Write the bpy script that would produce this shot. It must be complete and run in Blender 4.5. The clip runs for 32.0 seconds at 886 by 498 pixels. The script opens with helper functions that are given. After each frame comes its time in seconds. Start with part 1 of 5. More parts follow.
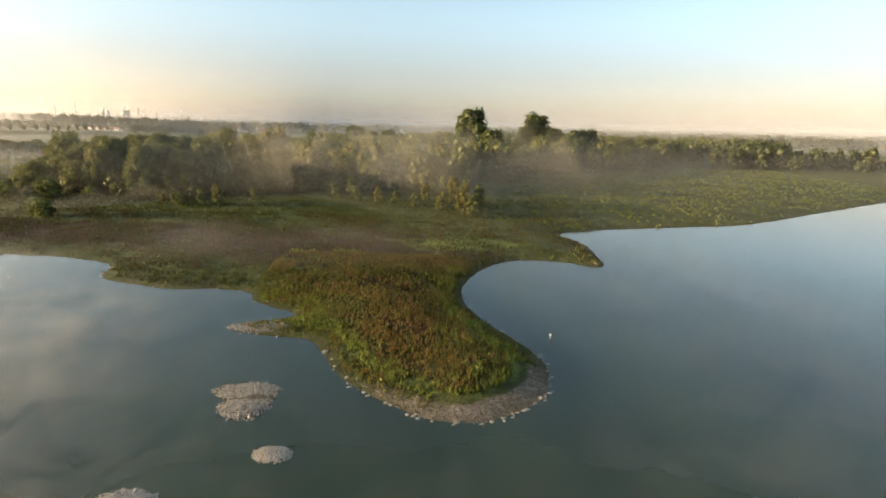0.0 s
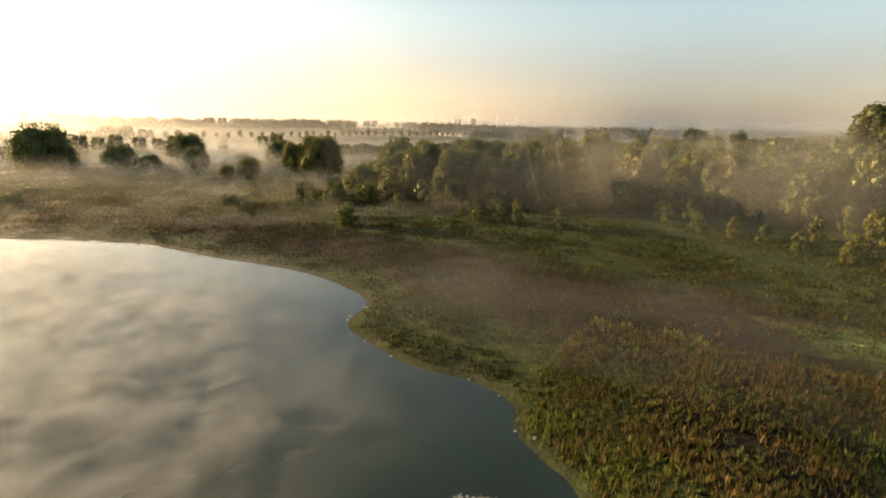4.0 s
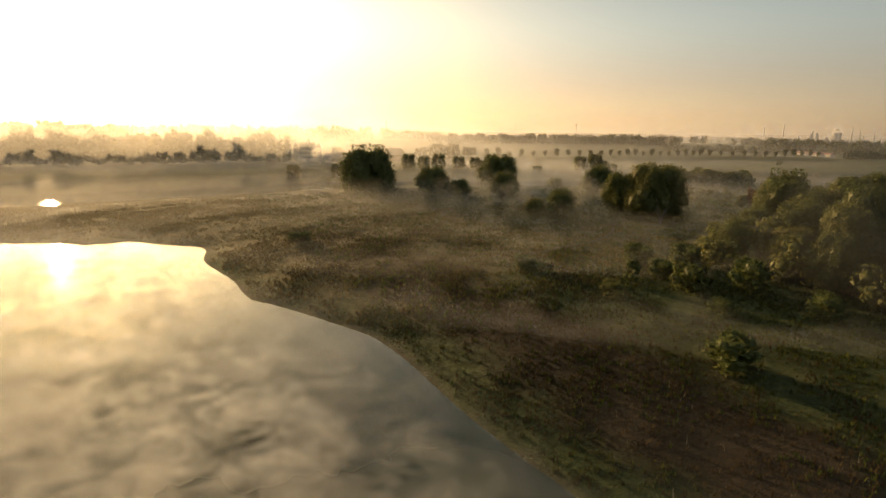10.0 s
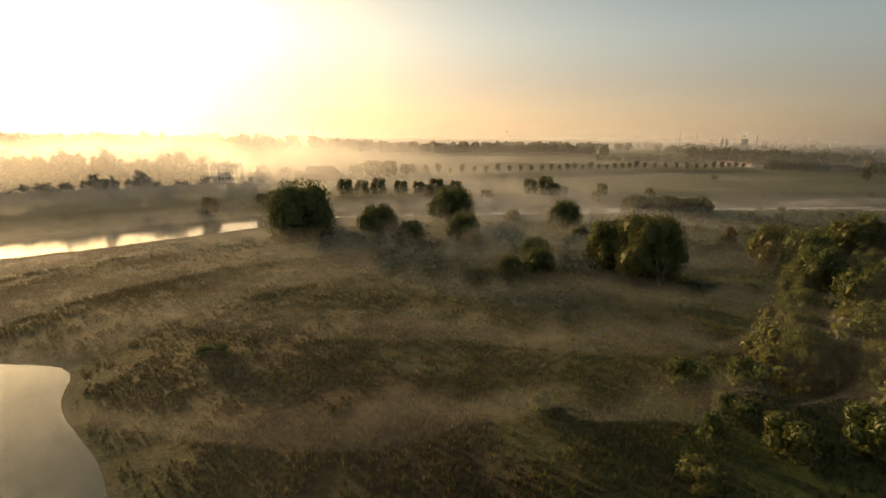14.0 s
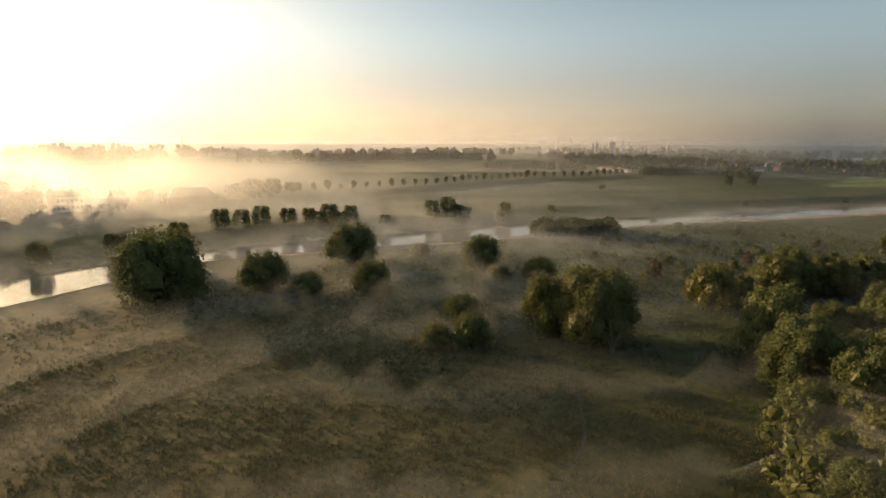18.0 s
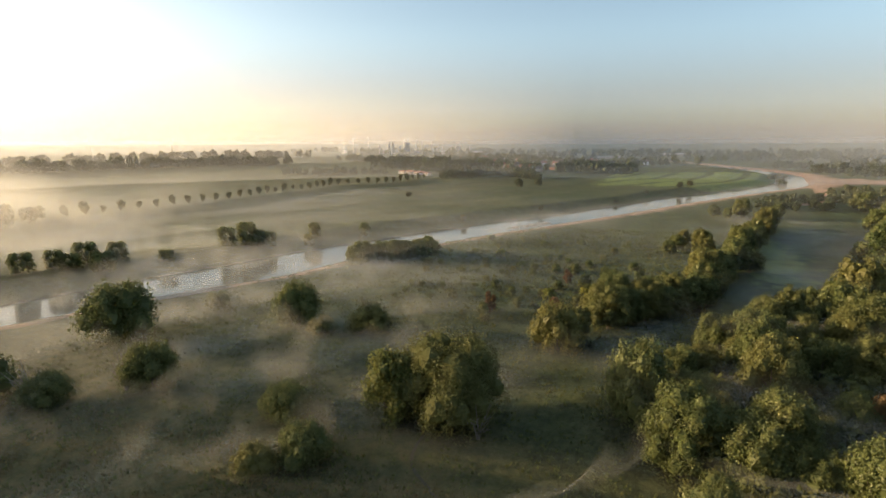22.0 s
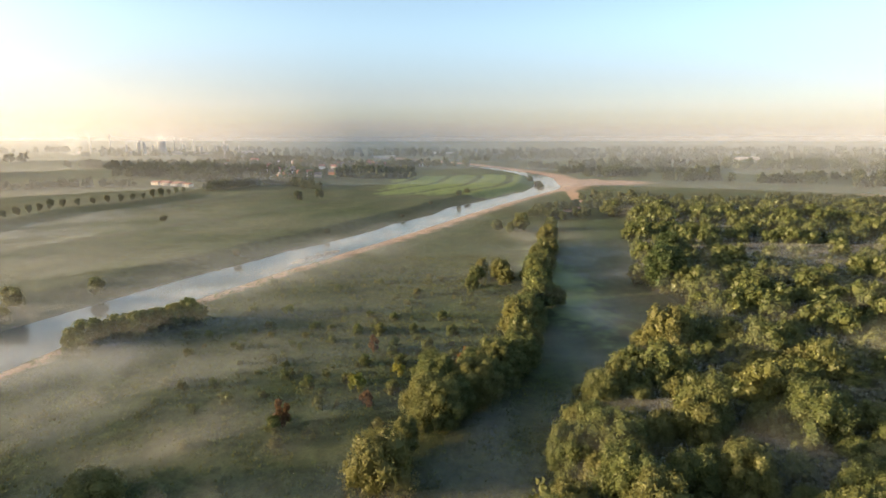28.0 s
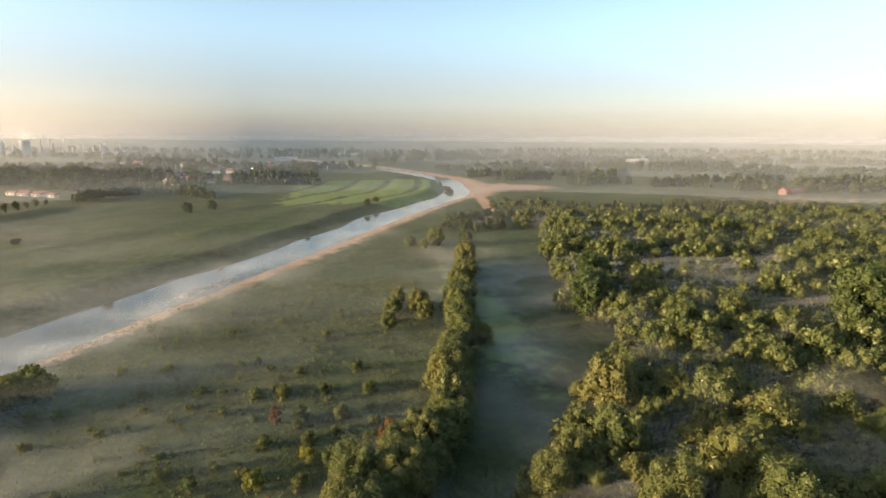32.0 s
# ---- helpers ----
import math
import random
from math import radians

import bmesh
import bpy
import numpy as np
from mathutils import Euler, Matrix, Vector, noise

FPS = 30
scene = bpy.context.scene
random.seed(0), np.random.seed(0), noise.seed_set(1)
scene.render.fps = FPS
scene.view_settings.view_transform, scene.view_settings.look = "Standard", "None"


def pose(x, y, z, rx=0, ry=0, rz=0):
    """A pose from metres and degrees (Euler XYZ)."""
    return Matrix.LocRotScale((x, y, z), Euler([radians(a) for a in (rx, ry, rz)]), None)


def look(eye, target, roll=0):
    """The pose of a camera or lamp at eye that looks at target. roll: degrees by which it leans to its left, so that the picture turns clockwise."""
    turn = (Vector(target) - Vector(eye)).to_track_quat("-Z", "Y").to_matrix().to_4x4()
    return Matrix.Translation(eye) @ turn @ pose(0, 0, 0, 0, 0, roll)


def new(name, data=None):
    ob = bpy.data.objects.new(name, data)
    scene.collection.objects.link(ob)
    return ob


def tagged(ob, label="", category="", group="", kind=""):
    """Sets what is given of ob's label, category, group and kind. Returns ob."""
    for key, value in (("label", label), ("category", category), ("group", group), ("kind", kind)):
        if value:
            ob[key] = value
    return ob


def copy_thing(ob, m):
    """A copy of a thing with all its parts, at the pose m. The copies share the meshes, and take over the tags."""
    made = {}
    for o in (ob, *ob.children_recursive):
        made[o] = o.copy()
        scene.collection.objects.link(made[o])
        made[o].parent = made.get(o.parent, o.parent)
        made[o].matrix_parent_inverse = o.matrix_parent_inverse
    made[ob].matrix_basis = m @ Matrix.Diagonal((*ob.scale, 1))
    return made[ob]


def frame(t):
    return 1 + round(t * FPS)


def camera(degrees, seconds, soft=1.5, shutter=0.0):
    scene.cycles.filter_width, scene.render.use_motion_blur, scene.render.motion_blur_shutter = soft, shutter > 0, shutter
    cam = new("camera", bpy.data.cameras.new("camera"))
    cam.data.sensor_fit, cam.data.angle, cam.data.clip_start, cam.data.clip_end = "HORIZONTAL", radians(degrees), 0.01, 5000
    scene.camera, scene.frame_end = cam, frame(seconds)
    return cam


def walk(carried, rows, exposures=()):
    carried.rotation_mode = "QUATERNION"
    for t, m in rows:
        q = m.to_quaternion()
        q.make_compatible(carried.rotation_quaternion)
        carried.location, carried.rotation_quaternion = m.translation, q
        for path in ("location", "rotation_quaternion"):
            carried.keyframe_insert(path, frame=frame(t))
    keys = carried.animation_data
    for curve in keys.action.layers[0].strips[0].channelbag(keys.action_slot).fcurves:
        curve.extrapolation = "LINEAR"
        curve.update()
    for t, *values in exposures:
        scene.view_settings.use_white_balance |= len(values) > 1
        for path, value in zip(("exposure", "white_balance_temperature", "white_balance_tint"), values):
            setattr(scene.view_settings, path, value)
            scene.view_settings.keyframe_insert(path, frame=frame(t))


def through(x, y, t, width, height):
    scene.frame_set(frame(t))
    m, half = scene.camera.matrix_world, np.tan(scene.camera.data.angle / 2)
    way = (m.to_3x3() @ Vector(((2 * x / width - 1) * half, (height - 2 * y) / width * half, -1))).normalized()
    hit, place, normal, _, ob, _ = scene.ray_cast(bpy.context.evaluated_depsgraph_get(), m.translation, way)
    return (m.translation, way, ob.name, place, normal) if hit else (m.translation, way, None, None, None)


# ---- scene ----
cam = camera(79.0, 32.0, 1.6)
PATH = [
    (0, (-1.388, 4.616, 17.729), (-1.329, 6.565, 17.287), 1.3),
    (1, (-1.24, 11.274, 17.794), (-1.455, 13.212, 17.347), 1.0),
    (2, (-2.402, 17.771, 17.751), (-2.908, 19.653, 17.304), 1.0),
    (3, (-4.334, 24.42, 17.649), (-5.154, 26.188, 17.202), 0.6),
    (3.5, (-5.865, 27.634, 17.558), (-6.822, 29.333, 17.112), 0.7),
    (5.5, (-14.467, 39.928, 16.295), (-15.591, 41.527, 15.87), 0.4),
    (6, (-16.492, 42.194, 16.289), (-17.743, 43.696, 15.866), 0.3),
    (7, (-21.579, 47.142, 16.476), (-22.98, 48.506, 16.055), 0.4),
    (8, (-27.757, 51.152, 17.154), (-29.379, 52.245, 16.735), 0.6),
    (9, (-33.836, 54.244, 17.901), (-35.554, 55.182, 17.49), 0.6),
    (10, (-40.057, 56.539, 19.564), (-41.81, 57.411, 19.156), 0.8),
    (11, (-46.625, 58.482, 21.415), (-48.384, 59.341, 21.008), 0.9),
    (12, (-53.136, 60.208, 23.422), (-54.896, 61.07, 23.022), 0.8),
    (13, (-59.321, 61.75, 25.338), (-61.053, 62.669, 24.944), 0.7),
    (14, (-65.483, 63.653, 27.541), (-67.111, 64.746, 27.149), 0.7),
    (14.5, (-68.44, 64.781, 28.306), (-70.029, 65.933, 27.919), 0.6),
    (16.5, (-78.84, 69.895, 31.501), (-80.389, 71.101, 31.121), 0.4),
    (17, (-81.626, 71.097, 32.726), (-83.131, 72.358, 32.344), 0.4),
    (18, (-86.5, 74.186, 34.206), (-87.869, 75.594, 33.828), 0.1),
    (19, (-90.967, 77.281, 36.033), (-92.259, 78.759, 35.651), 0.1),
    (20, (-95.199, 81.22, 37.441), (-96.349, 82.811, 37.061), -0.2),
    (21, (-98.996, 85.205, 38.674), (-99.94, 86.927, 38.294), -0.2),
    (22, (-102.24, 89.287, 40.436), (-103.011, 91.092, 40.053), -0.3),
    (23, (-105.13, 93.739, 42.16), (-105.753, 95.6, 41.774), -0.1),
    (24, (-107.692, 97.81, 43.959), (-108.032, 99.742, 43.571), -0.2),
    (25, (-109.163, 101.659, 46.194), (-109.273, 103.617, 45.801), -0.5),
    (25.5, (-109.644, 105.038, 46.697), (-109.717, 106.997, 46.303), -0.6),
    (27.5, (-111.476, 116.537, 49.978), (-111.504, 118.497, 49.579), -0.3),
    (28, (-111.918, 119.012, 50.892), (-111.912, 120.972, 50.492), -0.1),
    (29, (-112.463, 124.244, 52.514), (-112.314, 126.197, 52.112), 0.0),
    (30, (-112.755, 128.865, 54.304), (-112.51, 130.809, 53.9), 0.1),
    (31, (-112.867, 134.026, 55.527), (-112.567, 135.962, 55.124), 0.2),
    (32, (-112.843, 138.614, 56.936), (-112.497, 140.543, 56.533), 0.3),
]
EXPOSURES = [(0, 1.76, 7200, 10), (3.5, 1.64, 8100, 11), (6, 1.0, 8900, 12), (9, 0.7, 9500, 13), (13, 0.58, 9300, 13), (17, 0.76, 7900, 12), (19, 1.0, 7400, 11), (23, 1.52, 6800, 9), (28, 1.78, 6600, 9), (32, 1.76, 6600, 9)]
walk(cam, [(t, look(eye, target, roll)) for t, eye, target, roll in PATH], EXPOSURES)

# ---- world and sun ----
SUN_AZ, SUN_EL = 99.8, 7.75            # degrees to the left of +y, and above the horizon
SUN = Vector((-math.sin(radians(SUN_AZ)) * math.cos(radians(SUN_EL)),
              math.cos(radians(SUN_AZ)) * math.cos(radians(SUN_EL)), math.sin(radians(SUN_EL))))
scene.cycles.transparent_max_bounces = 64

world = bpy.data.worlds.new("morning_sky")
scene.world = world
world.use_nodes = True
wn, wl = world.node_tree.nodes, world.node_tree.links
wn.clear()
sky = wn.new("ShaderNodeTexSky")
sky.sky_type, sky.sun_disc = "NISHITA", False
sky.sun_elevation, sky.sun_rotation = radians(SUN_EL), radians(-SUN_AZ)
sky.altitude, sky.air_density, sky.dust_density, sky.ozone_density = 30, 0.6, 1.7, 0.2
back = wn.new("ShaderNodeBackground")
back.inputs["Strength"].default_value = 0.15
wout = wn.new("ShaderNodeOutputWorld")
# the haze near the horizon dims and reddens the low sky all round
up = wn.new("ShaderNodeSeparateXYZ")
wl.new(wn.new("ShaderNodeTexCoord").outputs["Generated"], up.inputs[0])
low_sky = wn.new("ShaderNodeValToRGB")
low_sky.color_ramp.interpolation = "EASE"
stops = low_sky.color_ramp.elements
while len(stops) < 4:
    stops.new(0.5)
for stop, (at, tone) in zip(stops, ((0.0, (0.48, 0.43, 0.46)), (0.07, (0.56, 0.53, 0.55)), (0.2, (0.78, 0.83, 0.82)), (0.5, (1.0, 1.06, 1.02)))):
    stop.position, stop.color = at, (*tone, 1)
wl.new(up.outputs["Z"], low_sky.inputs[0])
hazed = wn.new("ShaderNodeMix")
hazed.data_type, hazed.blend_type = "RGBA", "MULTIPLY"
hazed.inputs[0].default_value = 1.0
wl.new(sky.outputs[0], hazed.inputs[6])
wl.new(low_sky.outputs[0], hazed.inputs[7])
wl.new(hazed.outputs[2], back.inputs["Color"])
wl.new(back.outputs[0], wout.inputs["Surface"])

lamp = bpy.data.lights.new("sun", "SUN")
lamp.energy, lamp.angle, lamp.color = 4.6, radians(0.6), (1.0, 0.75, 0.46)
sun = new("sun", lamp)
sun.matrix_world = look((0, 0, 300), Vector((0, 0, 300)) - SUN)


# ---- materials ----
def nodes_of(name):
    m = bpy.data.materials.new(name)
    m.use_nodes = True
    n, l = m.node_tree.nodes, m.node_tree.links
    n.clear()
    out = n.new("ShaderNodeOutputMaterial")
    return m, n, l, out


def noise_tex(n, l, vec, scale, detail=4.0, rough=0.6, dist=0.0):
    t = n.new("ShaderNodeTexNoise")
    t.inputs["Scale"].default_value, t.inputs["Detail"].default_value = scale, detail
    t.inputs["Roughness"].default_value, t.inputs["Distortion"].default_value = rough, dist
    if vec is not None:
        l.new(vec, t.inputs["Vector"])
    return t.outputs["Fac"]


def ramp(n, l, fac, *stops):
    r = n.new("ShaderNodeValToRGB")
    e = r.color_ramp.elements
    while len(e) < len(stops):
        e.new(0.5)
    for el, (p, c) in zip(e, stops):
        el.position = p
        el.color = (*c, 1) if isinstance(c, tuple) else (c, c, c, 1)
    l.new(fac, r.inputs[0])
    return r.outputs[0]


def mix(n, l, fac, a, b, how="MIX"):
    m = n.new("ShaderNodeMix")
    m.data_type, m.blend_type = "RGBA", how
    for sock, v in ((m.inputs[0], fac), (m.inputs[6], a), (m.inputs[7], b)):
        if isinstance(v, (int, float)):
            sock.default_value = v
        elif isinstance(v, tuple):
            sock.default_value = (*v, 1)
        else:
            l.new(v, sock)
    return m.outputs[2]


def calc(n, l, op, a, b=0.0, clamp=False):
    m = n.new("ShaderNodeMath")
    m.operation, m.use_clamp = op, clamp
    for sock, v in zip(m.inputs, (a, b)):
        if isinstance(v, (int, float)):
            sock.default_value = v
        else:
            l.new(v, sock)
    return m.outputs[0]


def where(n):
    return n.new("ShaderNodeNewGeometry").outputs["Position"]


def bumped(n, l, height, strength, distance):
    b = n.new("ShaderNodeBump")
    b.inputs["Strength"].default_value, b.inputs["Distance"].default_value = strength, distance
    l.new(height, b.inputs["Height"])
    return b.outputs[0]


def plain(name, colour, rough=0.8, scale=1.0, vary=0.35, metal=0.0, bump=0.3):
    """A paint, plaster, stone or bark with stains and grain."""
    m, n, l, out = nodes_of(name)
    p = n.new("ShaderNodeTexCoord").outputs["Object"]
    a, b = noise_tex(n, l, p, scale, 6), noise_tex(n, l, p, scale * 9, 3)
    dark = tuple(c * (1 - vary) for c in colour)
    c = mix(n, l, a, dark, colour)
    c = mix(n, l, calc(n, l, "MULTIPLY", b, vary), c, dark)
    s = n.new("ShaderNodeBsdfPrincipled")
    s.inputs["Roughness"].default_value, s.inputs["Metallic"].default_value = rough, metal
    l.new(c, s.inputs["Base Color"])
    l.new(bumped(n, l, b, bump, 0.05), s.inputs["Normal"])
    l.new(s.outputs[0], out.inputs[0])
    return m


def leaf_material(name, dark, light, autumn, glow=0.4, sheen=0.03):
    """Leaves: each clump has its own tone, each plant its own tint."""
    m, n, l, out = nodes_of(name)
    island = n.new("ShaderNodeNewGeometry").outputs["Random Per Island"]
    info = n.new("ShaderNodeObjectInfo").outputs["Random"]
    c = mix(n, l, island, dark, light)
    c = mix(n, l, ramp(n, l, info, (0.5, 0.0), (1.0, 0.55)), c, autumn)
    patch = noise_tex(n, l, where(n), 0.35, 3)
    c = mix(n, l, ramp(n, l, patch, (0.5, 0.0), (0.75, 0.3)), c, autumn)
    d = n.new("ShaderNodeBsdfDiffuse")
    t = n.new("ShaderNodeBsdfTranslucent")
    g = n.new("ShaderNodeBsdfGlossy")
    g.inputs["Roughness"].default_value = 0.45
    g.inputs["Color"].default_value = (0.5, 0.5, 0.45, 1)
    l.new(c, d.inputs[0])
    l.new(c, t.inputs[0])
    x = n.new("ShaderNodeMixShader")
    x.inputs[0].default_value = glow
    l.new(d.outputs[0], x.inputs[1])
    l.new(t.outputs[0], x.inputs[2])
    y = n.new("ShaderNodeMixShader")
    y.inputs[0].default_value = sheen
    l.new(x.outputs[0], y.inputs[1])
    l.new(g.outputs[0], y.inputs[2])
    l.new(y.outputs[0], out.inputs[0])
    return m


def mist_material(name, density, scale, low, high, stretch=(1, 1, 1), colour=(0.93, 0.93, 0.93), gloss=0.35, wisp=0.0, through=0.5, lying=True, floor=0.03, ahead=0.0):
    """Mist: fine droplets that scatter light forward and let the rest through. Its thickness is a layer on the mesh times noise."""
    m, n, l, out = nodes_of(name)
    mp = n.new("ShaderNodeMapping")
    mp.inputs["Scale"].default_value = stretch
    l.new(where(n), mp.inputs["Vector"])
    a = noise_tex(n, l, mp.outputs[0], scale, 6, 0.6, wisp)
    f = ramp(n, l, a, (low, floor), (high, 1.0))
    f.node.color_ramp.interpolation = "EASE"
    at = n.new("ShaderNodeAttribute")
    at.attribute_name = "thickness"
    f = calc(n, l, "MULTIPLY", f, at.outputs["Fac"])
    f = calc(n, l, "MULTIPLY", f, density, True)
    d = n.new("ShaderNodeBsdfDiffuse")
    d.inputs[0].default_value = (*colour, 1)
    t = n.new("ShaderNodeBsdfTranslucent")
    t.inputs[0].default_value = (*colour, 1)
    g = n.new("ShaderNodeBsdfGlossy")
    g.inputs["Roughness"].default_value = 0.62
    g.inputs["Color"].default_value = (*colour, 1)
    dt = n.new("ShaderNodeMixShader")
    dt.inputs[0].default_value = through
    if lying:
        # droplets fill a depth, so a lying layer takes the low sun from the side
        side = n.new("ShaderNodeCombineXYZ")
        tilt = (SUN + Vector((0, 0, 0.5))).normalized()
        for sock, v in zip(side.inputs, tilt):
            sock.default_value = v
        l.new(side.outputs[0], d.inputs["Normal"])
        l.new(side.outputs[0], t.inputs["Normal"])
    l.new(d.outputs[0], dt.inputs[1])
    l.new(t.outputs[0], dt.inputs[2])
    gx = n.new("ShaderNodeMixShader")
    gx.inputs[0].default_value = gloss
    l.new(dt.outputs[0], gx.inputs[1])
    l.new(g.outputs[0], gx.inputs[2])
    body = gx.outputs[0]
    if ahead:
        # droplets send most of the low sun on forwards, spread over some tens of degrees
        fw = n.new("ShaderNodeBsdfRefraction")
        fw.inputs["Color"].default_value = (*colour, 1)
        fw.inputs["Roughness"].default_value, fw.inputs["IOR"].default_value = 0.95, 1.9
        ax = n.new("ShaderNodeMixShader")
        ax.inputs[0].default_value = ahead
        l.new(body, ax.inputs[1])
        l.new(fw.outputs[0], ax.inputs[2])
        body = ax.outputs[0]
    clear = n.new("ShaderNodeBsdfTransparent")
    o = n.new("ShaderNodeMixShader")
    l.new(f, o.inputs[0])
    l.new(clear.outputs[0], o.inputs[1])
    l.new(body, o.inputs[2])
    l.new(o.outputs[0], out.inputs[0])
    return m


def ground_material():
    m, n, l, out = nodes_of("meadow_soil_gravel")
    p = where(n)
    big, mid, fine = noise_tex(n, l, p, 0.02, 4), noise_tex(n, l, p, 0.16, 6, 0.65), noise_tex(n, l, p, 2.2, 6, 0.7)
    speck = noise_tex(n, l, p, 7.0, 3, 0.6)
    green = mix(n, l, ramp(n, l, mid, (0.35, 0.0), (0.65, 1.0)), (0.026, 0.042, 0.009), (0.06, 0.082, 0.02))
    green = mix(n, l, ramp(n, l, big, (0.38, 0.0), (0.6, 0.75)), green, (0.085, 0.082, 0.03))
    green = mix(n, l, ramp(n, l, fine, (0.45, 0.0), (0.7, 0.55)), green, (0.02, 0.026, 0.009))
    tussock = noise_tex(n, l, p, 0.45, 5, 0.7)
    green = mix(n, l, ramp(n, l, tussock, (0.42, 0.0), (0.6, 0.7)), green, (0.02, 0.034, 0.008))
    dry = mix(n, l, fine, (0.016, 0.011, 0.006), (0.042, 0.028, 0.013))
    soil = mix(n, l, mid, (0.20, 0.125, 0.085), (0.36, 0.24, 0.165))
    lush = mix(n, l, mid, (0.085, 0.122, 0.03), (0.145, 0.18, 0.05))
    pebble = n.new("ShaderNodeTexVoronoi")
    pebble.inputs["Scale"].default_value = 4.5
    l.new(p, pebble.inputs["Vector"])
    stone = mix(n, l, pebble.outputs["Color"], (0.07, 0.06, 0.048), (0.18, 0.16, 0.135))
    wet = (0.055, 0.045, 0.03)
    k = n.new("ShaderNodeAttribute")
    k.attribute_name = "cover"
    sep = n.new("ShaderNodeSeparateColor")
    l.new(k.outputs["Color"], sep.inputs[0])
    w = n.new("ShaderNodeAttribute")
    w.attribute_name = "shore"
    s2 = n.new("ShaderNodeSeparateColor")
    l.new(w.outputs["Color"], s2.inputs[0])

    def patchy(f, lo=0.25, hi=0.6):
        return ramp(n, l, calc(n, l, "ADD", f, calc(n, l, "MULTIPLY", calc(n, l, "SUBTRACT", mid, 0.5), 0.9)), (lo, 0.0), (hi, 1.0))
    c = mix(n, l, patchy(sep.outputs[0]), green, dry)
    c = mix(n, l, patchy(sep.outputs[2], 0.35, 0.55), c, lush)
    c = mix(n, l, patchy(sep.outputs[1]), c, soil)
    straw = mix(n, l, fine, (0.075, 0.055, 0.02), (0.2, 0.15, 0.062))
    c = mix(n, l, calc(n, l, "MULTIPLY", s2.outputs[2], ramp(n, l, tussock, (0.38, 1.0), (0.62, 0.35))), c, straw)
    c = mix(n, l, patchy(s2.outputs[0], 0.4, 0.6), c, stone)
    c = mix(n, l, s2.outputs[1], c, wet)
    b = n.new("ShaderNodeBsdfPrincipled")
    b.inputs["Roughness"].default_value = 0.95
    b.inputs["Specular IOR Level"].default_value = 0.15
    l.new(c, b.inputs["Base Color"])
    h = calc(n, l, "ADD", calc(n, l, "MULTIPLY", fine, 0.6), calc(n, l, "MULTIPLY", tussock, 1.6))
    l.new(bumped(n, l, h, 1.0, 0.6), b.inputs["Normal"])
    l.new(b.outputs[0], out.inputs[0])
    return m


def water_material():
    m, n, l, out = nodes_of("still_water")
    p = where(n)
    b = n.new("ShaderNodeBsdfPrincipled")
    murk = noise_tex(n, l, p, 0.09, 4)
    l.new(mix(n, l, ramp(n, l, murk, (0.3, 0.0), (0.8, 1.0)), (0.012, 0.02, 0.014), (0.017, 0.033, 0.015)), b.inputs["Base Color"])
    b.inputs["Roughness"].default_value = 0.07
    b.inputs["IOR"].default_value = 1.333
    h = noise_tex(n, l, p, 1.2, 3)
    l.new(bumped(n, l, h, 0.004, 0.05), b.inputs["Normal"])
    l.new(b.outputs[0], out.inputs[0])
    return m


M_GROUND, M_WATER = ground_material(), water_material()
M_WILLOW = leaf_material("willow_leaves", (0.066, 0.085, 0.027), (0.12, 0.13, 0.042), (0.175, 0.148, 0.045))
M_LIME_WILLOW = leaf_material("yellowing_willow_leaves", (0.085, 0.1, 0.026), (0.15, 0.15, 0.04), (0.2, 0.165, 0.04))
M_POPLAR = leaf_material("poplar_leaves", (0.03, 0.05, 0.018), (0.08, 0.105, 0.035), (0.12, 0.13, 0.035))
M_DARK = leaf_material("dark_leaves", (0.034, 0.05, 0.017), (0.06, 0.074, 0.025), (0.10, 0.09, 0.03))
M_SHRUB = leaf_material("shrub_leaves", (0.055, 0.075, 0.022), (0.12, 0.135, 0.04), (0.15, 0.125, 0.035))
M_RUST = leaf_material("autumn_leaves", (0.09, 0.05, 0.022), (0.15, 0.08, 0.03), (0.17, 0.1, 0.03))
M_LIME = leaf_material("yellow_leaves", (0.11, 0.13, 0.02), (0.2, 0.2, 0.035), (0.24, 0.21, 0.03))
M_WOODS = leaf_material("far_wood_leaves", (0.03, 0.045, 0.018), (0.07, 0.085, 0.03), (0.10, 0.095, 0.035))
M_BARK = plain("bark", (0.13, 0.10, 0.075), 0.9, 3.0)
M_GREYWOOD = plain("bare_grey_wood", (0.22, 0.19, 0.16), 0.9, 4.0)
M_GRASS = leaf_material("grass_blades", (0.044, 0.062, 0.015), (0.115, 0.13, 0.034), (0.14, 0.12, 0.04), 0.16, 0.0)
# darker copy of the grass: the shade of backlit blades put into the colour
M_GRASS_SHADED = leaf_material("shaded_meadow_blades", (0.03, 0.042, 0.011), (0.08, 0.09, 0.024), (0.1, 0.085, 0.03), 0.12, 0.0)
M_STRAW = leaf_material("straw_grass_blades", (0.07, 0.06, 0.02), (0.17, 0.135, 0.052), (0.2, 0.15, 0.06), 0.3, 0.0)
# darker copy of the weed stalks, their backlit shade worked into the tone
M_WEED_SHADED = leaf_material("shaded_brown_weeds", (0.028, 0.019, 0.01), (0.075, 0.046, 0.021), (0.08, 0.055, 0.024), 0.08, 0.0)
M_WEED = leaf_material("dry_weed_stalks", (0.07, 0.046, 0.018), (0.18, 0.118, 0.045), (0.15, 0.11, 0.042), 0.08, 0.0)
M_HERB = leaf_material("lush_herb_leaves", (0.075, 0.125, 0.022), (0.16, 0.215, 0.045), (0.15, 0.16, 0.04), 0.2, 0.0)
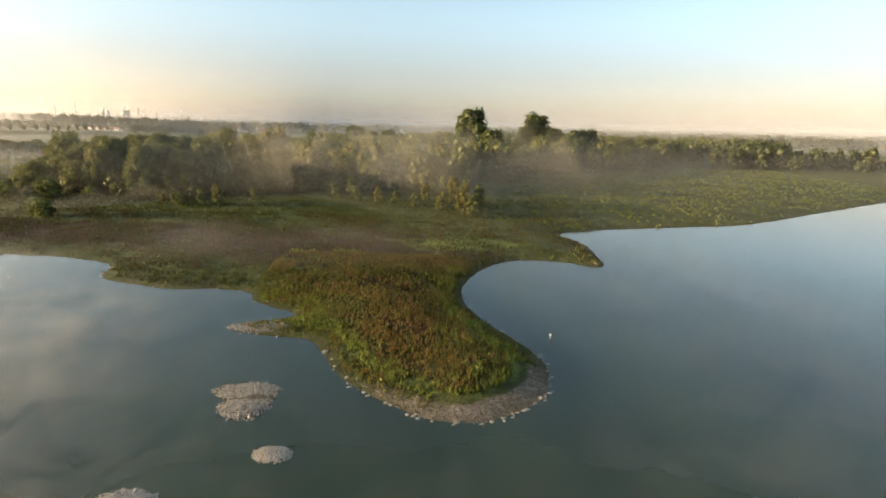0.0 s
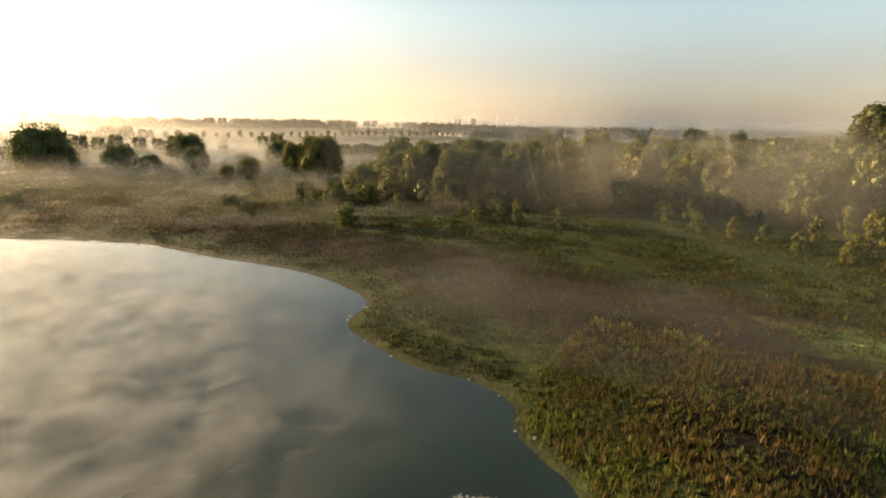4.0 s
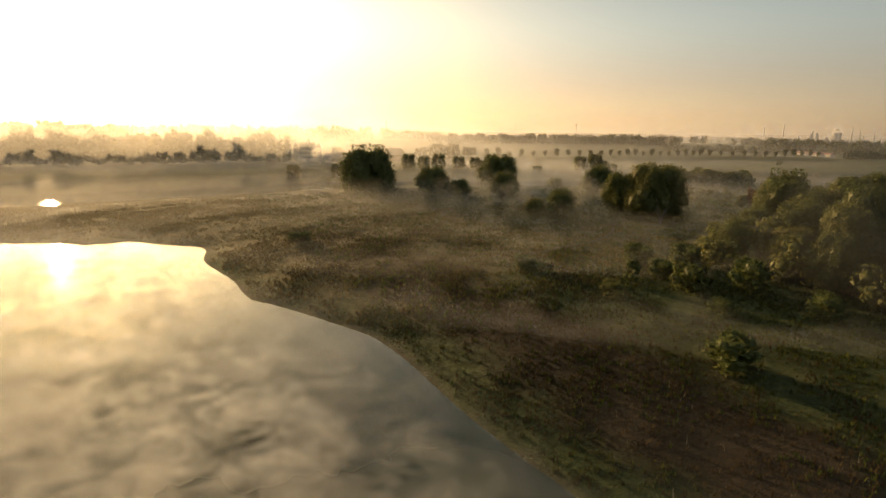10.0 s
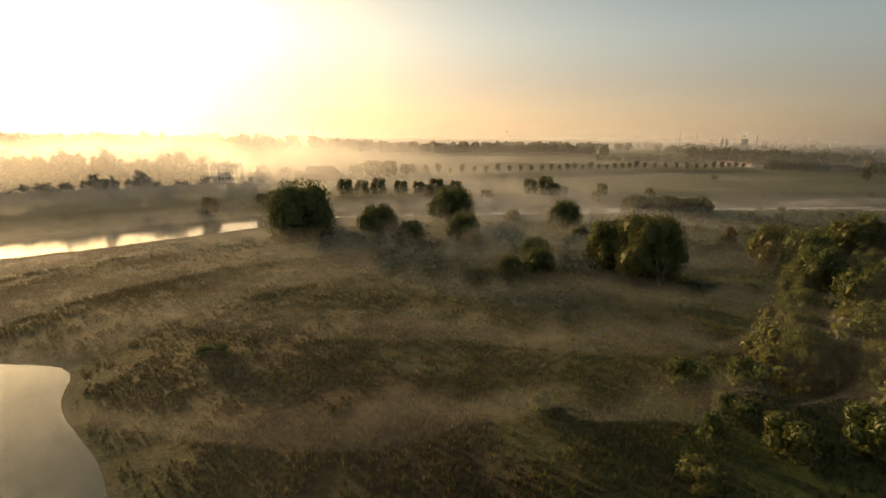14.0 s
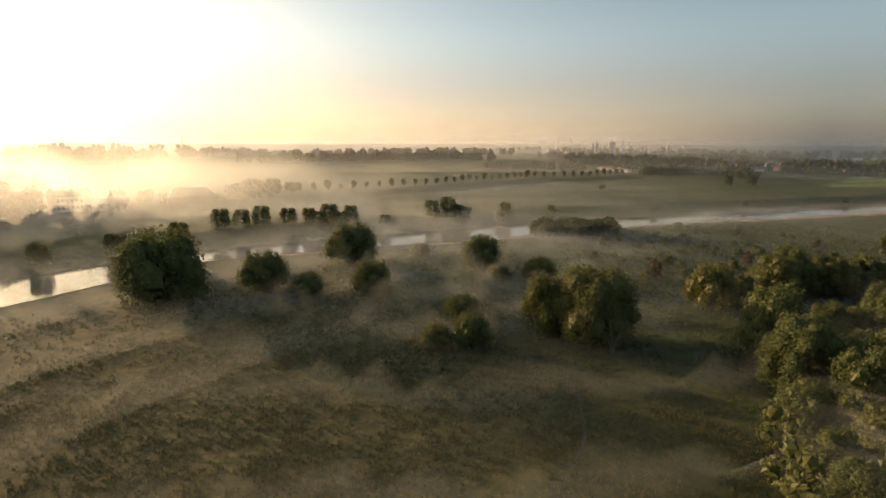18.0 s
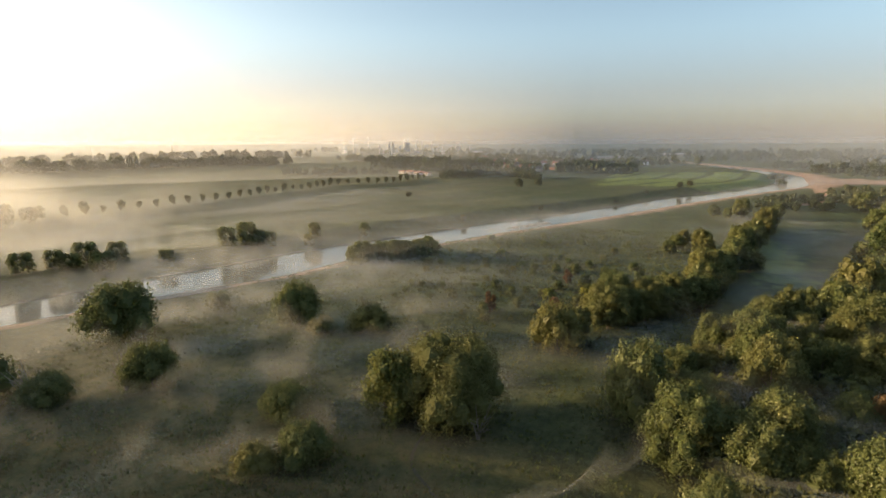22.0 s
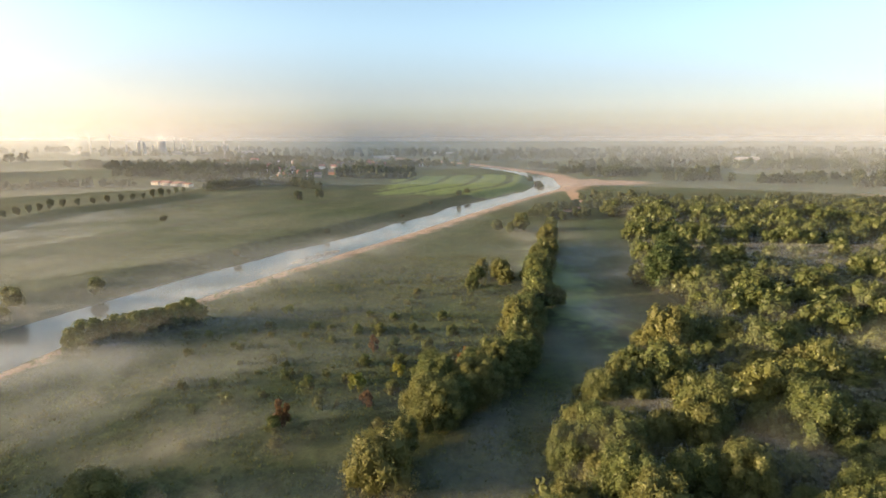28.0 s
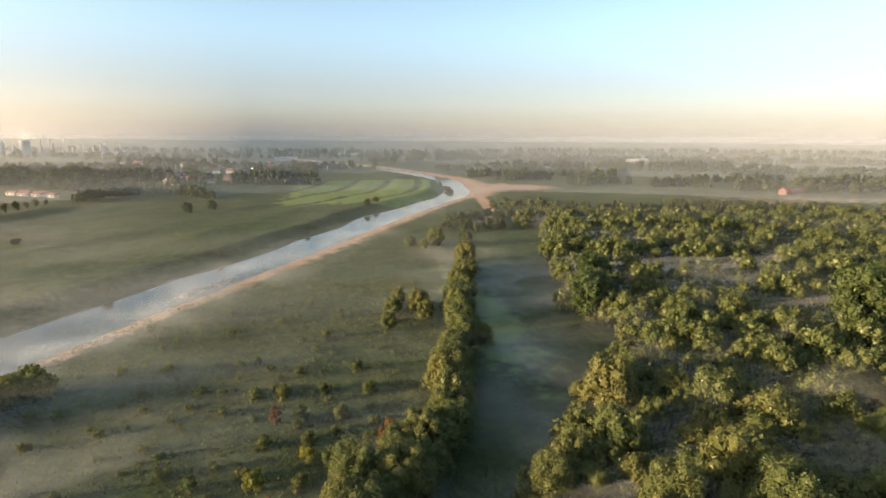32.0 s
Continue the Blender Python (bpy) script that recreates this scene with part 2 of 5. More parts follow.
M_SEED = leaf_material("pale_seed_heads", (0.12, 0.095, 0.06), (0.3, 0.26, 0.19), (0.2, 0.15, 0.09), 0.2, 0.0)
M_TRODDEN = plain("trodden_grass", (0.075, 0.062, 0.032), 0.95, 1.5, 0.5)
M_STONE = plain("pale_river_stone", (0.33, 0.3, 0.265), 0.85, 2.0, 0.55)
M_PLASTER = plain("pale_plaster", (0.45, 0.41, 0.36), 0.85, 0.4, 0.2)
M_BRICK = plain("red_brick", (0.2, 0.1, 0.07), 0.85, 0.6, 0.3)
M_TILE = plain("red_roof_tiles", (0.24, 0.1, 0.065), 0.8, 0.8, 0.35)
M_SLATE = plain("dark_slate_roof", (0.09, 0.085, 0.09), 0.6, 0.8, 0.35)
M_CONCRETE = plain("grey_concrete", (0.38, 0.37, 0.36), 0.85, 0.05, 0.25)
M_STEEL = plain("grey_steel", (0.3, 0.3, 0.31), 0.5, 0.4, 0.25, 0.6)
M_WHITE = plain("white_paint", (0.8, 0.8, 0.78), 0.6, 0.5, 0.15)
M_GLASS = plain("dark_window_glass", (0.03, 0.035, 0.04), 0.08, 1.0, 0.2)
M_ASPHALT = plain("worn_asphalt", (0.07, 0.068, 0.065), 0.85, 0.5, 0.3)


# ---- the plan: shores, river, heights ----
def smooth_line(points, closed=False, steps=4):
    p = np.array(points, float)
    n = len(p)
    res = []
    for i in range(n if closed else n - 1):
        if closed:
            a, b, c, d = p[(i - 1) % n], p[i], p[(i + 1) % n], p[(i + 2) % n]
        else:
            a, b, c, d = p[max(i - 1, 0)], p[i], p[i + 1], p[min(i + 2, n - 1)]
        for k in range(steps):
            t = k / steps
            res.append(0.5 * (2 * b + (c - a) * t + (2 * a - 5 * b + 4 * c - d) * t * t + (3 * b - a - 3 * c + d) * t ** 3))
    if not closed:
        res.append(p[-1])
    return np.array(res)


def distance_to(line, X, Y, closed=False):
    """Distance of each point from a polyline."""
    best = np.full(X.shape, 1e9)
    q = np.vstack([line, line[:1]]) if closed else line
    for (ax, ay), (bx, by) in zip(q[:-1], q[1:]):
        dx, dy = bx - ax, by - ay
        s = np.clip(((X - ax) * dx + (Y - ay) * dy) / max(dx * dx + dy * dy, 1e-9), 0, 1)
        best = np.minimum(best, (X - ax - s * dx) ** 2 + (Y - ay - s * dy) ** 2)
    return np.sqrt(best)


def inside(poly, X, Y):
    hit = np.zeros(X.shape, bool)
    for (ax, ay), (bx, by) in zip(poly, np.roll(poly, -1, axis=0)):
        if ay != by:
            hit ^= ((ay > Y) != (by > Y)) & (X < (bx - ax) * (Y - ay) / (by - ay) + ax)
    return hit


SHORE_WEST = [(-159, 29), (-152, 41), (-153, 47), (-148.7, 51.6), (-142.7, 59), (-138, 60.5), (-130, 59.5), (-116.5, 62.5),
              (-106.6, 63.5), (-101.8, 66.5), (-93, 71), (-86, 73.5), (-72, 74), (-64, 74.8), (-56, 75.5), (-48.5, 74.3),
              (-41, 71), (-38.6, 65.1), (-33, 62.5), (-28.5, 61.2), (-24.2, 61.6), (-20.3, 60.2), (-18.9, 57.5), (-16.4, 55.5)]
SHORE_SPIT = [(-14.2, 54.2), (-14.1, 52.6), (-18.5, 50.6), (-16.4, 48.8), (-13, 47.9), (-11, 47.2), (-9.2, 44.2), (-7.8, 41.2),
              (-5.7, 38.6), (-3.3, 36.5), (-1.1, 35), (1.4, 34.5), (3.9, 35.4), (6.1, 37.2), (7.4, 39.7), (7.7, 43.5),
              (6.5, 47.2), (4.6, 51), (2.7, 56.5), (2.5, 62.5), (4.8, 69.5), (9, 75.3), (13.8, 76.7), (18, 75.6)]
SHORE_EAST = [(21.9, 73.5), (23, 78.5), (23.4, 88.2), (21.5, 95.7), (29.5, 100.6), (46.5, 104.5), (64, 110), (90, 126.8),
              (127, 151), (200, 198), (330, 240), (430, 90), (380, -150), (0, -210), (-170, -130), (-168, -20)]
POND = smooth_line(SHORE_WEST + SHORE_SPIT + SHORE_EAST, True)
BANK_NEAR = [(-190, -200), (-206, -60), (-215, 20), (-224, 63), (-231, 85), (-239.5, 112), (-246, 132), (-245, 146), (-238.5, 165),
             (-229.5, 188), (-221, 205), (-213, 222), (-206, 250), (-199, 271), (-186.5, 297.5), (-173, 328), (-164.8, 341),
             (-155, 363), (-134, 402), (-82, 510), (-31, 605), (11, 682), (23, 747), (35, 890), (-26, 1100), (-60, 1215), (-300, 1700)]
BANK_FAR = [(-330, 1700), (-78, 1215), (-48, 1085), (6, 890), (-3, 750), (-27, 659), (-49, 621), (-73, 578), (-104, 532),
            (-118, 487), (-140, 449), (-151, 420), (-172, 380), (-181, 370), (-192, 344), (-202, 326), (-213, 302), (-222, 280),
            (-231, 258), (-237, 240), (-243, 220), (-252, 197), (-256, 180), (-262, 160), (-266, 140), (-266, 115), (-259, 90),
            (-254, 63), (-246, 20), (-237, -60), (-222, -200)]
RIVER = smooth_line(BANK_NEAR + BANK_FAR, True, 3)
FAR_LINE = smooth_line(BANK_FAR, False, 3)


GRAVEL_BARS = [(-13.4, 38.3, 2.2, 1.3, 0.15), (-12.9, 36.1, 1.7, 1.5, 0.14), (-9.7, 31.1, 1.1, 0.8, 0.14), (-15.6, 27.2, 1.5, 1.0, 0.14), (-16.3, 50.1, 2.6, 1.3, 0.14)]


AVENUE = smooth_line([(-375, 246), (-373, 256), (-371, 300), (-364, 350), (-368, 410), (-367, 450), (-366, 482), (-347, 512), (-338, 545), (-332, 580)], False, 6)


HAUL_ROAD = smooth_line([(-24, 492), (-15, 510), (-2, 545), (6, 600), (19, 665), (48, 740), (82, 798)], False, 4)


def ripple(X, Y, size, seed=0.0):
    """Cheap rolling undulation, -1 to 1."""
    a, b = X / size, Y / size
    return (np.sin(a * 1.7 + 1.3 * np.sin(b * 1.1 + seed)) + np.sin(b * 1.9 + 1.7 * np.sin(a * 0.8 + 2 * seed)) + np.sin((a + b) * 1.3 + seed)) / 3


def ground(X, Y):
    """Height of the land, with the distances from pond and river (positive on land)."""
    X, Y = np.asarray(X, float), np.asarray(Y, float)
    dp = distance_to(POND, X, Y, True) * np.where(inside(POND, X, Y), -1, 1)
    dr = distance_to(RIVER, X, Y, True) * np.where(inside(RIVER, X, Y), -1, 1)
    df = distance_to(FAR_LINE, X, Y)
    beyond = (df < dr + 1.5) & (dr > 0)
    wob = ripple(X, Y, 3.1) * 0.1 + ripple(X, Y, 9.0, 1.0) * 0.16
    rise_p = np.where(dp < 0, np.maximum(dp * 0.16, -1.6), 0.02 + 1.5 * (1 - np.exp(-np.maximum(dp, 0) / 7.0)))
    near = 0.02 + 1.7 * (1 - np.exp(-np.maximum(dr, 0) / 14.0))
    far = 0.02 + 1.2 * (1 - np.exp(-np.maximum(dr, 0) / 3.0)) + 3.2 * np.clip((dr - 3) / 14, 0, 1) ** 2 * (3 - 2 * np.clip((dr - 3) / 14, 0, 1)) - 1.4 * np.clip((dr - 22) / 60, 0, 1) + 3.4 * np.exp(-(distance_to(AVENUE, X, Y) / 11) ** 2)
    far += 0.8 * np.exp(-((dr - 52) / 9) ** 2) + 0.7 * np.exp(-((dr - 92) / 10) ** 2)
    rise_r = np.where(dr < 0, np.maximum(dr * 0.2, -1.6), np.where(beyond, far, near))
    z = np.where(beyond, rise_r, np.minimum(rise_p, rise_r))
    d = np.minimum(dp, dr)
    z = z + wob * np.clip(d / 5, 0, 1) + ripple(X, Y, 28, 2.0) * 0.35 * np.clip(d / 25, 0, 1)
    z += 1.1 * np.exp(-(((X + 131) / 5) ** 2 + ((Y - 75) / 3) ** 2)) + 1.5 * np.exp(-(((X + 112) / 6) ** 2 + ((Y - 168) / 4) ** 2))
    # a green mound beside the upstream bank
    z += 5.0 * np.exp(-(((X - 42) / 30) ** 2 + ((Y - 602) / 26) ** 2))
    # wooded hills along the western and north-western skyline
    r, az = np.hypot(X + 60, Y - 90), np.degrees(np.arctan2(-(X + 60), Y - 90))
    ridge = np.clip((az - 12) / 22, 0, 1) * np.clip((175 - az) / 40, 0, 1)
    z += ridge * np.clip((r - 560) / 380, 0, 1) * (10 + 2 * ripple(X, Y, 260))
    z += 36 * np.clip((np.hypot(X, Y - 90) - 2900) / 1800, 0, 1)
    # gravel bars standing out of the pond
    for bx, by, rx, ry, top in GRAVEL_BARS:
        q = np.hypot((X - bx) / rx, (Y - by) / ry) * (1 + 0.22 * ripple(X, Y, 0.7, bx))
        z = np.maximum(z, top * (1.0 - q * q) * np.where(q < 1.6, 1, 99))
    return z, dp, dr, beyond


def axis(stops):
    """Grid lines: (position, step) pairs, the step holding up to the next position."""
    res = []
    for (a, s), (b, _) in zip(stops[:-1], stops[1:]):
        res += list(np.linspace(a, b, max(1, round((b - a) / s)), endpoint=False))
    return np.array(res + [stops[-1][0]])


def mesh_object(name, verts, faces, material, smooth=False, parent=None):
    me = bpy.data.meshes.new(name)
    me.from_pydata(verts.tolist() if hasattr(verts, "tolist") else verts, [], faces.tolist() if hasattr(faces, "tolist") else faces)
    me.materials.append(material)
    if smooth:
        me.polygons.foreach_set("use_smooth", np.ones(len(me.polygons), bool))
    ob = new(name, me)
    if parent is not None:
        ob.parent = parent
    return ob


def grid_faces(nx, ny):
    i = np.arange(nx * ny).reshape(ny, nx)
    return np.stack([i[:-1, :-1], i[:-1, 1:], i[1:, 1:], i[1:, :-1]], -1).reshape(-1, 4)


def layer(me, name, values):
    """A colour layer on the points of a mesh."""
    at = me.attributes.new(name, "FLOAT_COLOR", "POINT")
    at.data.foreach_set("color", np.column_stack([values, np.ones(len(values))]).astype(np.float32).ravel())


def blob(X, Y, x, y, rx, ry):
    return np.exp(-(((X - x) / rx) ** 2 + ((Y - y) / ry) ** 2))


def build_ground():
    gx = axis([(-4800, 260), (-1600, 90), (-700, 25), (-420, 8), (-300, 2.6), (-62, 1.2), (34, 2.6), (130, 9), (420, 30), (900, 120), (2400, 300), (4800, 1)])
    gy = axis([(-1500, 200), (-300, 40), (-20, 6), (20, 1.2), (112, 2.4), (340, 5), (560, 10), (900, 40), (1700, 120), (4800, 1)])
    X, Y = [a.ravel() for a in np.meshgrid(gx, gy)]
    z, dp, dr, beyond = ground(X, Y)
    ob = mesh_object("ground", np.column_stack([X, Y, z]), grid_faces(len(gx), len(gy)), M_GROUND, True)
    d = np.minimum(dp, dr)
    dry = 0.7 * blob(X, Y, -18, 80, 24, 13) + 0.7 * blob(X, Y, -3, 50, 5.5, 11) + 0.7 * blob(X, Y, -68, 86, 34, 9) + 0.55 * blob(X, Y, -118, 82, 30, 14) \
        + 0.5 * blob(X, Y, -8, 62, 7, 8) + 0.4 * blob(X, Y, -190, 95, 40, 30)
    dry *= np.clip((dp - 1.0) / 3, 0, 1)
    dry += beyond * (0.2 * (np.sin(dr * 0.21 + 0.4 * np.sin(Y / 60)) > 0.35) + 0.14 * (np.sin(dr * 0.075 + 1.0) > 0.1)) * np.clip((dr - 18) / 10, 0, 1)
    soil = np.where(~beyond & (dr > 0) & (Y > 150), np.clip(1.05 - dr / np.where(Y > 640, 42, 9 + 9 * np.clip((Y - 230) / 200, 0, 1)), 0, 1), 0) * 0.85
    soil += 0.95 * blob(X, Y, 75, 745, 55, 40) + 0.42 * blob(X, Y, 300, 575, 150, 45) + 0.95 * np.exp(-(distance_to(HAUL_ROAD, X, Y) / 5) ** 2) + 0.4 * blob(X, Y, 520, 720, 160, 40)
    lush = 0.62 * np.clip((X + 190) / 30, 0, 1) * np.clip((12 - X) / 14, 0, 1) * np.clip((Y - 555) / 40, 0, 1) * np.clip((880 - Y) / 50, 0, 1) * beyond * np.where(np.sin(dr * 0.16) > -0.75, 1, 0.55) + 0.6 * blob(X, Y, 3, 82, 14, 6) + 0.6 * blob(X, Y, -70, 300, 16, 80) \
        + 0.7 * np.clip(1 - np.abs(dp - 2.6) / 1.8, 0, 1) * blob(X, Y, 0, 47, 16, 18) + 0.35 * blob(X, Y, -60, 104, 40, 10)
    stone = np.clip(1.4 - np.abs(dp - 0.5) / 1.3, 0, 1) * (dp > -3) * (0.25 + 0.9 * blob(X, Y, 4, 36, 9, 7))
    for bx, by, rx, ry, top in GRAVEL_BARS:
        stone = np.maximum(stone, np.clip(1.6 - np.hypot((X - bx) / rx, (Y - by) / ry), 0, 1))
    stone = np.maximum(stone, np.clip(1.2 - np.abs(dr) / 1.5, 0, 1) * 0.6)
    wet = np.clip(1 - np.abs(d) / 0.5, 0, 1) * 0.8 + 0.75 * (d < -0.4)
    straw = 0.85 * np.clip((-84 - X) / 45, 0, 1) * np.clip((178 - Y) / 60, 0, 1) * ~beyond * np.clip((d - 1) / 4, 0, 1)
    layer(ob.data, "cover", np.column_stack([np.clip(dry, 0, 1), np.clip(soil, 0, 1), np.clip(lush, 0, 1)]))
    layer(ob.data, "shore", np.column_stack([np.clip(stone, 0, 1), np.clip(wet, 0, 1), np.clip(straw, 0, 1)]))
    return tagged(ob, "rough river meadow with brown weeds, stony shores and far fields", "ground", kind="structure")


def flat(name, x0, y0, x1, y1, z, material, label, category, thick=None, step=None, kind="structure"):
    step = step or max(x1 - x0, y1 - y0)
    gx, gy = np.linspace(x0, x1, max(2, round((x1 - x0) / step) + 1)), np.linspace(y0, y1, max(2, round((y1 - y0) / step) + 1))
    X, Y = [a.ravel() for a in np.meshgrid(gx, gy)]
    ob = mesh_object(name, np.column_stack([X, Y, np.full(len(X), z)]), grid_faces(len(gx), len(gy)), material)
    if thick is not None:
        t = np.clip(thick(X, Y), 0, 1)
        layer(ob.data, "thickness", np.column_stack([t, t, t]))
    return tagged(ob, label, category, kind=kind)


build_ground()
flat("water", -176, -260, 480, 258, 0.0, M_WATER, "still dark green pond water mirroring the sky", "water")
flat("river_water", -420, -230, -176, 300, 0.0, M_WATER, "calm river water mirroring the pale sky", "water")
flat("river_water_upstream", -420, 300, 60, 1750, 0.0, M_WATER, "calm river water mirroring the pale sky", "water")


# ---- mist: layers lying over water, meadow and valley, and haze on the distance ----
def pond_mist(X, Y):
    west = np.clip((-16 - X) / 55, 0, 1)
    over = np.clip((distance_to(POND, X, Y, True) - 0.5) / 13, 0, 1) * inside(POND, X, Y)
    return (0.06 + 0.94 * west) * over


def valley_mist(X, Y):
    river = np.exp(-(distance_to(smooth_line(BANK_NEAR, False, 2), X, Y) / 18) ** 2) * 0.75 * np.clip((Y - 228) / 50, 0, 1)
    lane = blob(X, Y, -95, 200, 16, 30) + blob(X, Y, -72, 270, 14, 60) + blob(X, Y, -60, 360, 22, 60)
    open_land = 0.14 * blob(X, Y, -175, 215, 40, 50) + 0.6 * blob(X, Y, 20, 330, 60, 40) + 0.7 * blob(X, Y, -192, 228, 16, 16) + 0.12 * blob(X, Y, -140, 170, 30, 24) + 0.8 * blob(X, Y, -330, 420, 70, 160)
    bay = 0.2 * blob(X, Y, -24, 76, 26, 12)
    return np.clip(river + 0.5 * lane + open_land + bay, 0, 1) * np.clip((X + 900) / 200, 0, 1)


M_MIST_POND = mist_material("pond_mist", 0.26, 0.24, 0.38, 0.7, (0.8, 0.7, 1), gloss=0.1, wisp=0.8)
M_MIST_VALLEY = mist_material("valley_mist", 0.29, 0.05, 0.34, 0.72, (1, 1, 1), gloss=0.3, wisp=0.2)
M_MIST_FAR = mist_material("far_mist", 1.0, 0.02, 0.05, 0.75, (1, 1, 1), gloss=0.3)
M_HAZE = mist_material("horizon_haze", 1.0, 0.0012, -0.4, 0.3, (1, 1, 0.2), gloss=0.0, through=0.72, lying=False, colour=(0.84, 0.85, 0.9), floor=0.6, ahead=0.1)
M_DRIFT = mist_material("drifting_haze", 1.0, 0.03, 0.1, 0.75, (1, 1, 1.5), gloss=0.0, colour=(0.92, 0.92, 0.92), floor=0.7)
M_VEIL = mist_material("ground_haze", 1.0, 0.02, 0.1, 0.7, (1, 1, 1.5), gloss=0.0, through=0.72, lying=False, floor=0.6, ahead=0.38)
M_BILLOW = mist_material("steaming_pond_mist", 1.0, 0.3, 0.4, 0.7, (1, 1, 1.2), gloss=0.0, through=0.6, lying=False)
M_MIST_THIN = mist_material("thin_pond_mist", 0.26, 0.42, 0.4, 0.72, (0.8, 0.65, 1), gloss=0.1, wisp=1.2)
flat("pond_mist", -172, -30, 40, 84, 0.5, M_MIST_POND, "puffs of morning mist lying on the pond water", "mist", pond_mist, 2, "stuff")
flat("pond_mist", -170, -28, 38, 82, 1.1, M_MIST_POND, "puffs of morning mist lying on the pond water", "mist", pond_mist, 2, "stuff")
flat("pond_mist_wisps", -169, -27, 37, 81, 2.7, M_MIST_THIN, "thin wisps of morning mist over the pond", "mist", pond_mist, 2, "stuff")
flat("valley_mist", -418, 62, 58, 718, 2.2, M_MIST_VALLEY, "low morning mist lying over river and meadow", "mist", valley_mist, 8, "stuff")
flat("pond_mist_wisps", -171, -29, 39, 83, 1.9, M_MIST_THIN, "thin wisps of morning mist over the pond", "mist", pond_mist, 2, "stuff")
flat("valley_mist", -420, 60, 60, 720, 3.4, M_MIST_VALLEY, "low morning mist lying over river and meadow", "mist", valley_mist, 8, "stuff")
FLIGHT = np.array([(0, 4), (-14, 40), (-47, 58), (-80, 70), (-109, 103), (-113, 139)], float)


def rising_mist(name, start, slope, top, strength, label):
    """Mist that thickens and deepens away from the open meadow: a sheet rising gently into the distance."""
    gx = axis([(-2600, 120), (-700, 40), (-420, 14), (-280, 5), (120, 14), (400, 50), (1700, 1)])
    gy = axis([(-500, 60), (-60, 14), (20, 5), (330, 14), (640, 40), (1000, 100), (2800, 1)])
    X, Y = [a.ravel() for a in np.meshgrid(gx, gy)]
    d = distance_to(FLIGHT, X, Y)
    g = np.maximum(ground(X, Y)[0], 0)
    z = np.clip((d - start) * slope, 0.3, top) + np.where(d > 500, g, 0)
    west = np.clip((-X - 60) / 110, 0, 1) * np.clip((440 - Y) / 220, 0, 1)
    east = np.clip((X + 70) / 90, 0, 1) * np.clip((420 - Y) / 150, 0, 1)
    t = strength * np.clip((d - start) / 160, 0, 1) * (0.14 + 1.0 * west - 0.1 * east + 0.08 * np.clip((d - 300) / 700, 0, 1))
    ob = mesh_object(name, np.column_stack([X, Y, z]), grid_faces(len(gx), len(gy)), M_MIST_FAR, True)
    t = np.clip(t, 0, 1)
    layer(ob.data, "thickness", np.column_stack([t, t, t]))
    tagged(ob, label, "mist", kind="stuff")


rising_mist("low_mist", 40, 0.03, 9, 0.16, "low pale mist thickening over the meadow")
rising_mist("high_mist", 150, 0.06, 14, 0.1, "pale mist filling the valley in the distance")


def haze_curtain(radius, height, strength):
    """A bank of haze standing right round the horizon, thinning out upwards."""
    n, rows = 96, 26
    verts, thick = [], []
    for j in range(rows):
        f = (j / (rows - 1)) ** 1.6
        for i in range(n):
            a = 2 * math.pi * i / n
            verts.append((-70 + radius * math.cos(a), 90 + radius * math.sin(a), -2 + height * f))
            thick.append(strength * math.exp(-3.2 * f) * (1 - f))
    faces = [(j * n + i, j * n + (i + 1) % n, (j + 1) * n + (i + 1) % n, (j + 1) * n + i) for j in range(rows - 1) for i in range(n)]
    ob = mesh_object("haze_bank", verts, faces, M_HAZE, True)
    t = np.array(thick)
    layer(ob.data, "thickness", np.column_stack([t, t, t]))
    tagged(ob, "mauve morning haze standing before the horizon", "haze", kind="stuff")


for radius, height, strength in ((620, 110, 0.2), (900, 170, 0.24), (1300, 250, 0.26), (1900, 380, 0.22), (2800, 600, 0.25), (3700, 900, 0.28), (4600, 1500, 0.34)):
    haze_curtain(radius, height, strength)


def haze_veil(away, height, strength):
    """Ground haze hanging round the meadow, a given way off the flight line, thinning out upwards and clear at the ground."""
    n, rows = 120, 9
    outline = []
    for i in range(n):
        a = 2 * math.pi * i / n
        u = np.array((math.cos(a), math.sin(a)))
        outline.append(FLIGHT[np.argmax(FLIGHT @ u)] + u * away)
    loop = smooth_line(outline, True, 1)
    verts, thick = [], []
    for j in range(rows):
        f = j / (rows - 1)
        for x, y in loop:
            verts.append((x, y, height * f - 0.3))
            west = min(1.0, max(0.0, (-40 - x) / 130)) * min(1.0, max(0.0, (420 - y) / 200))
            thick.append(strength * (0.6 + 0.9 * west) * min(1, f * 2.5) * (1 - f) ** 1.2)
    n = len(loop)
    faces = [(j * n + i, j * n + (i + 1) % n, (j + 1) * n + (i + 1) % n, (j + 1) * n + i) for j in range(rows - 1) for i in range(n)]
    ob = mesh_object("ground_haze", verts, faces, M_VEIL, True)
    t = np.array(thick)
    layer(ob.data, "thickness", np.column_stack([t, t, t]))
    tagged(ob, "thin morning ground haze hanging over the meadow", "haze", kind="stuff")


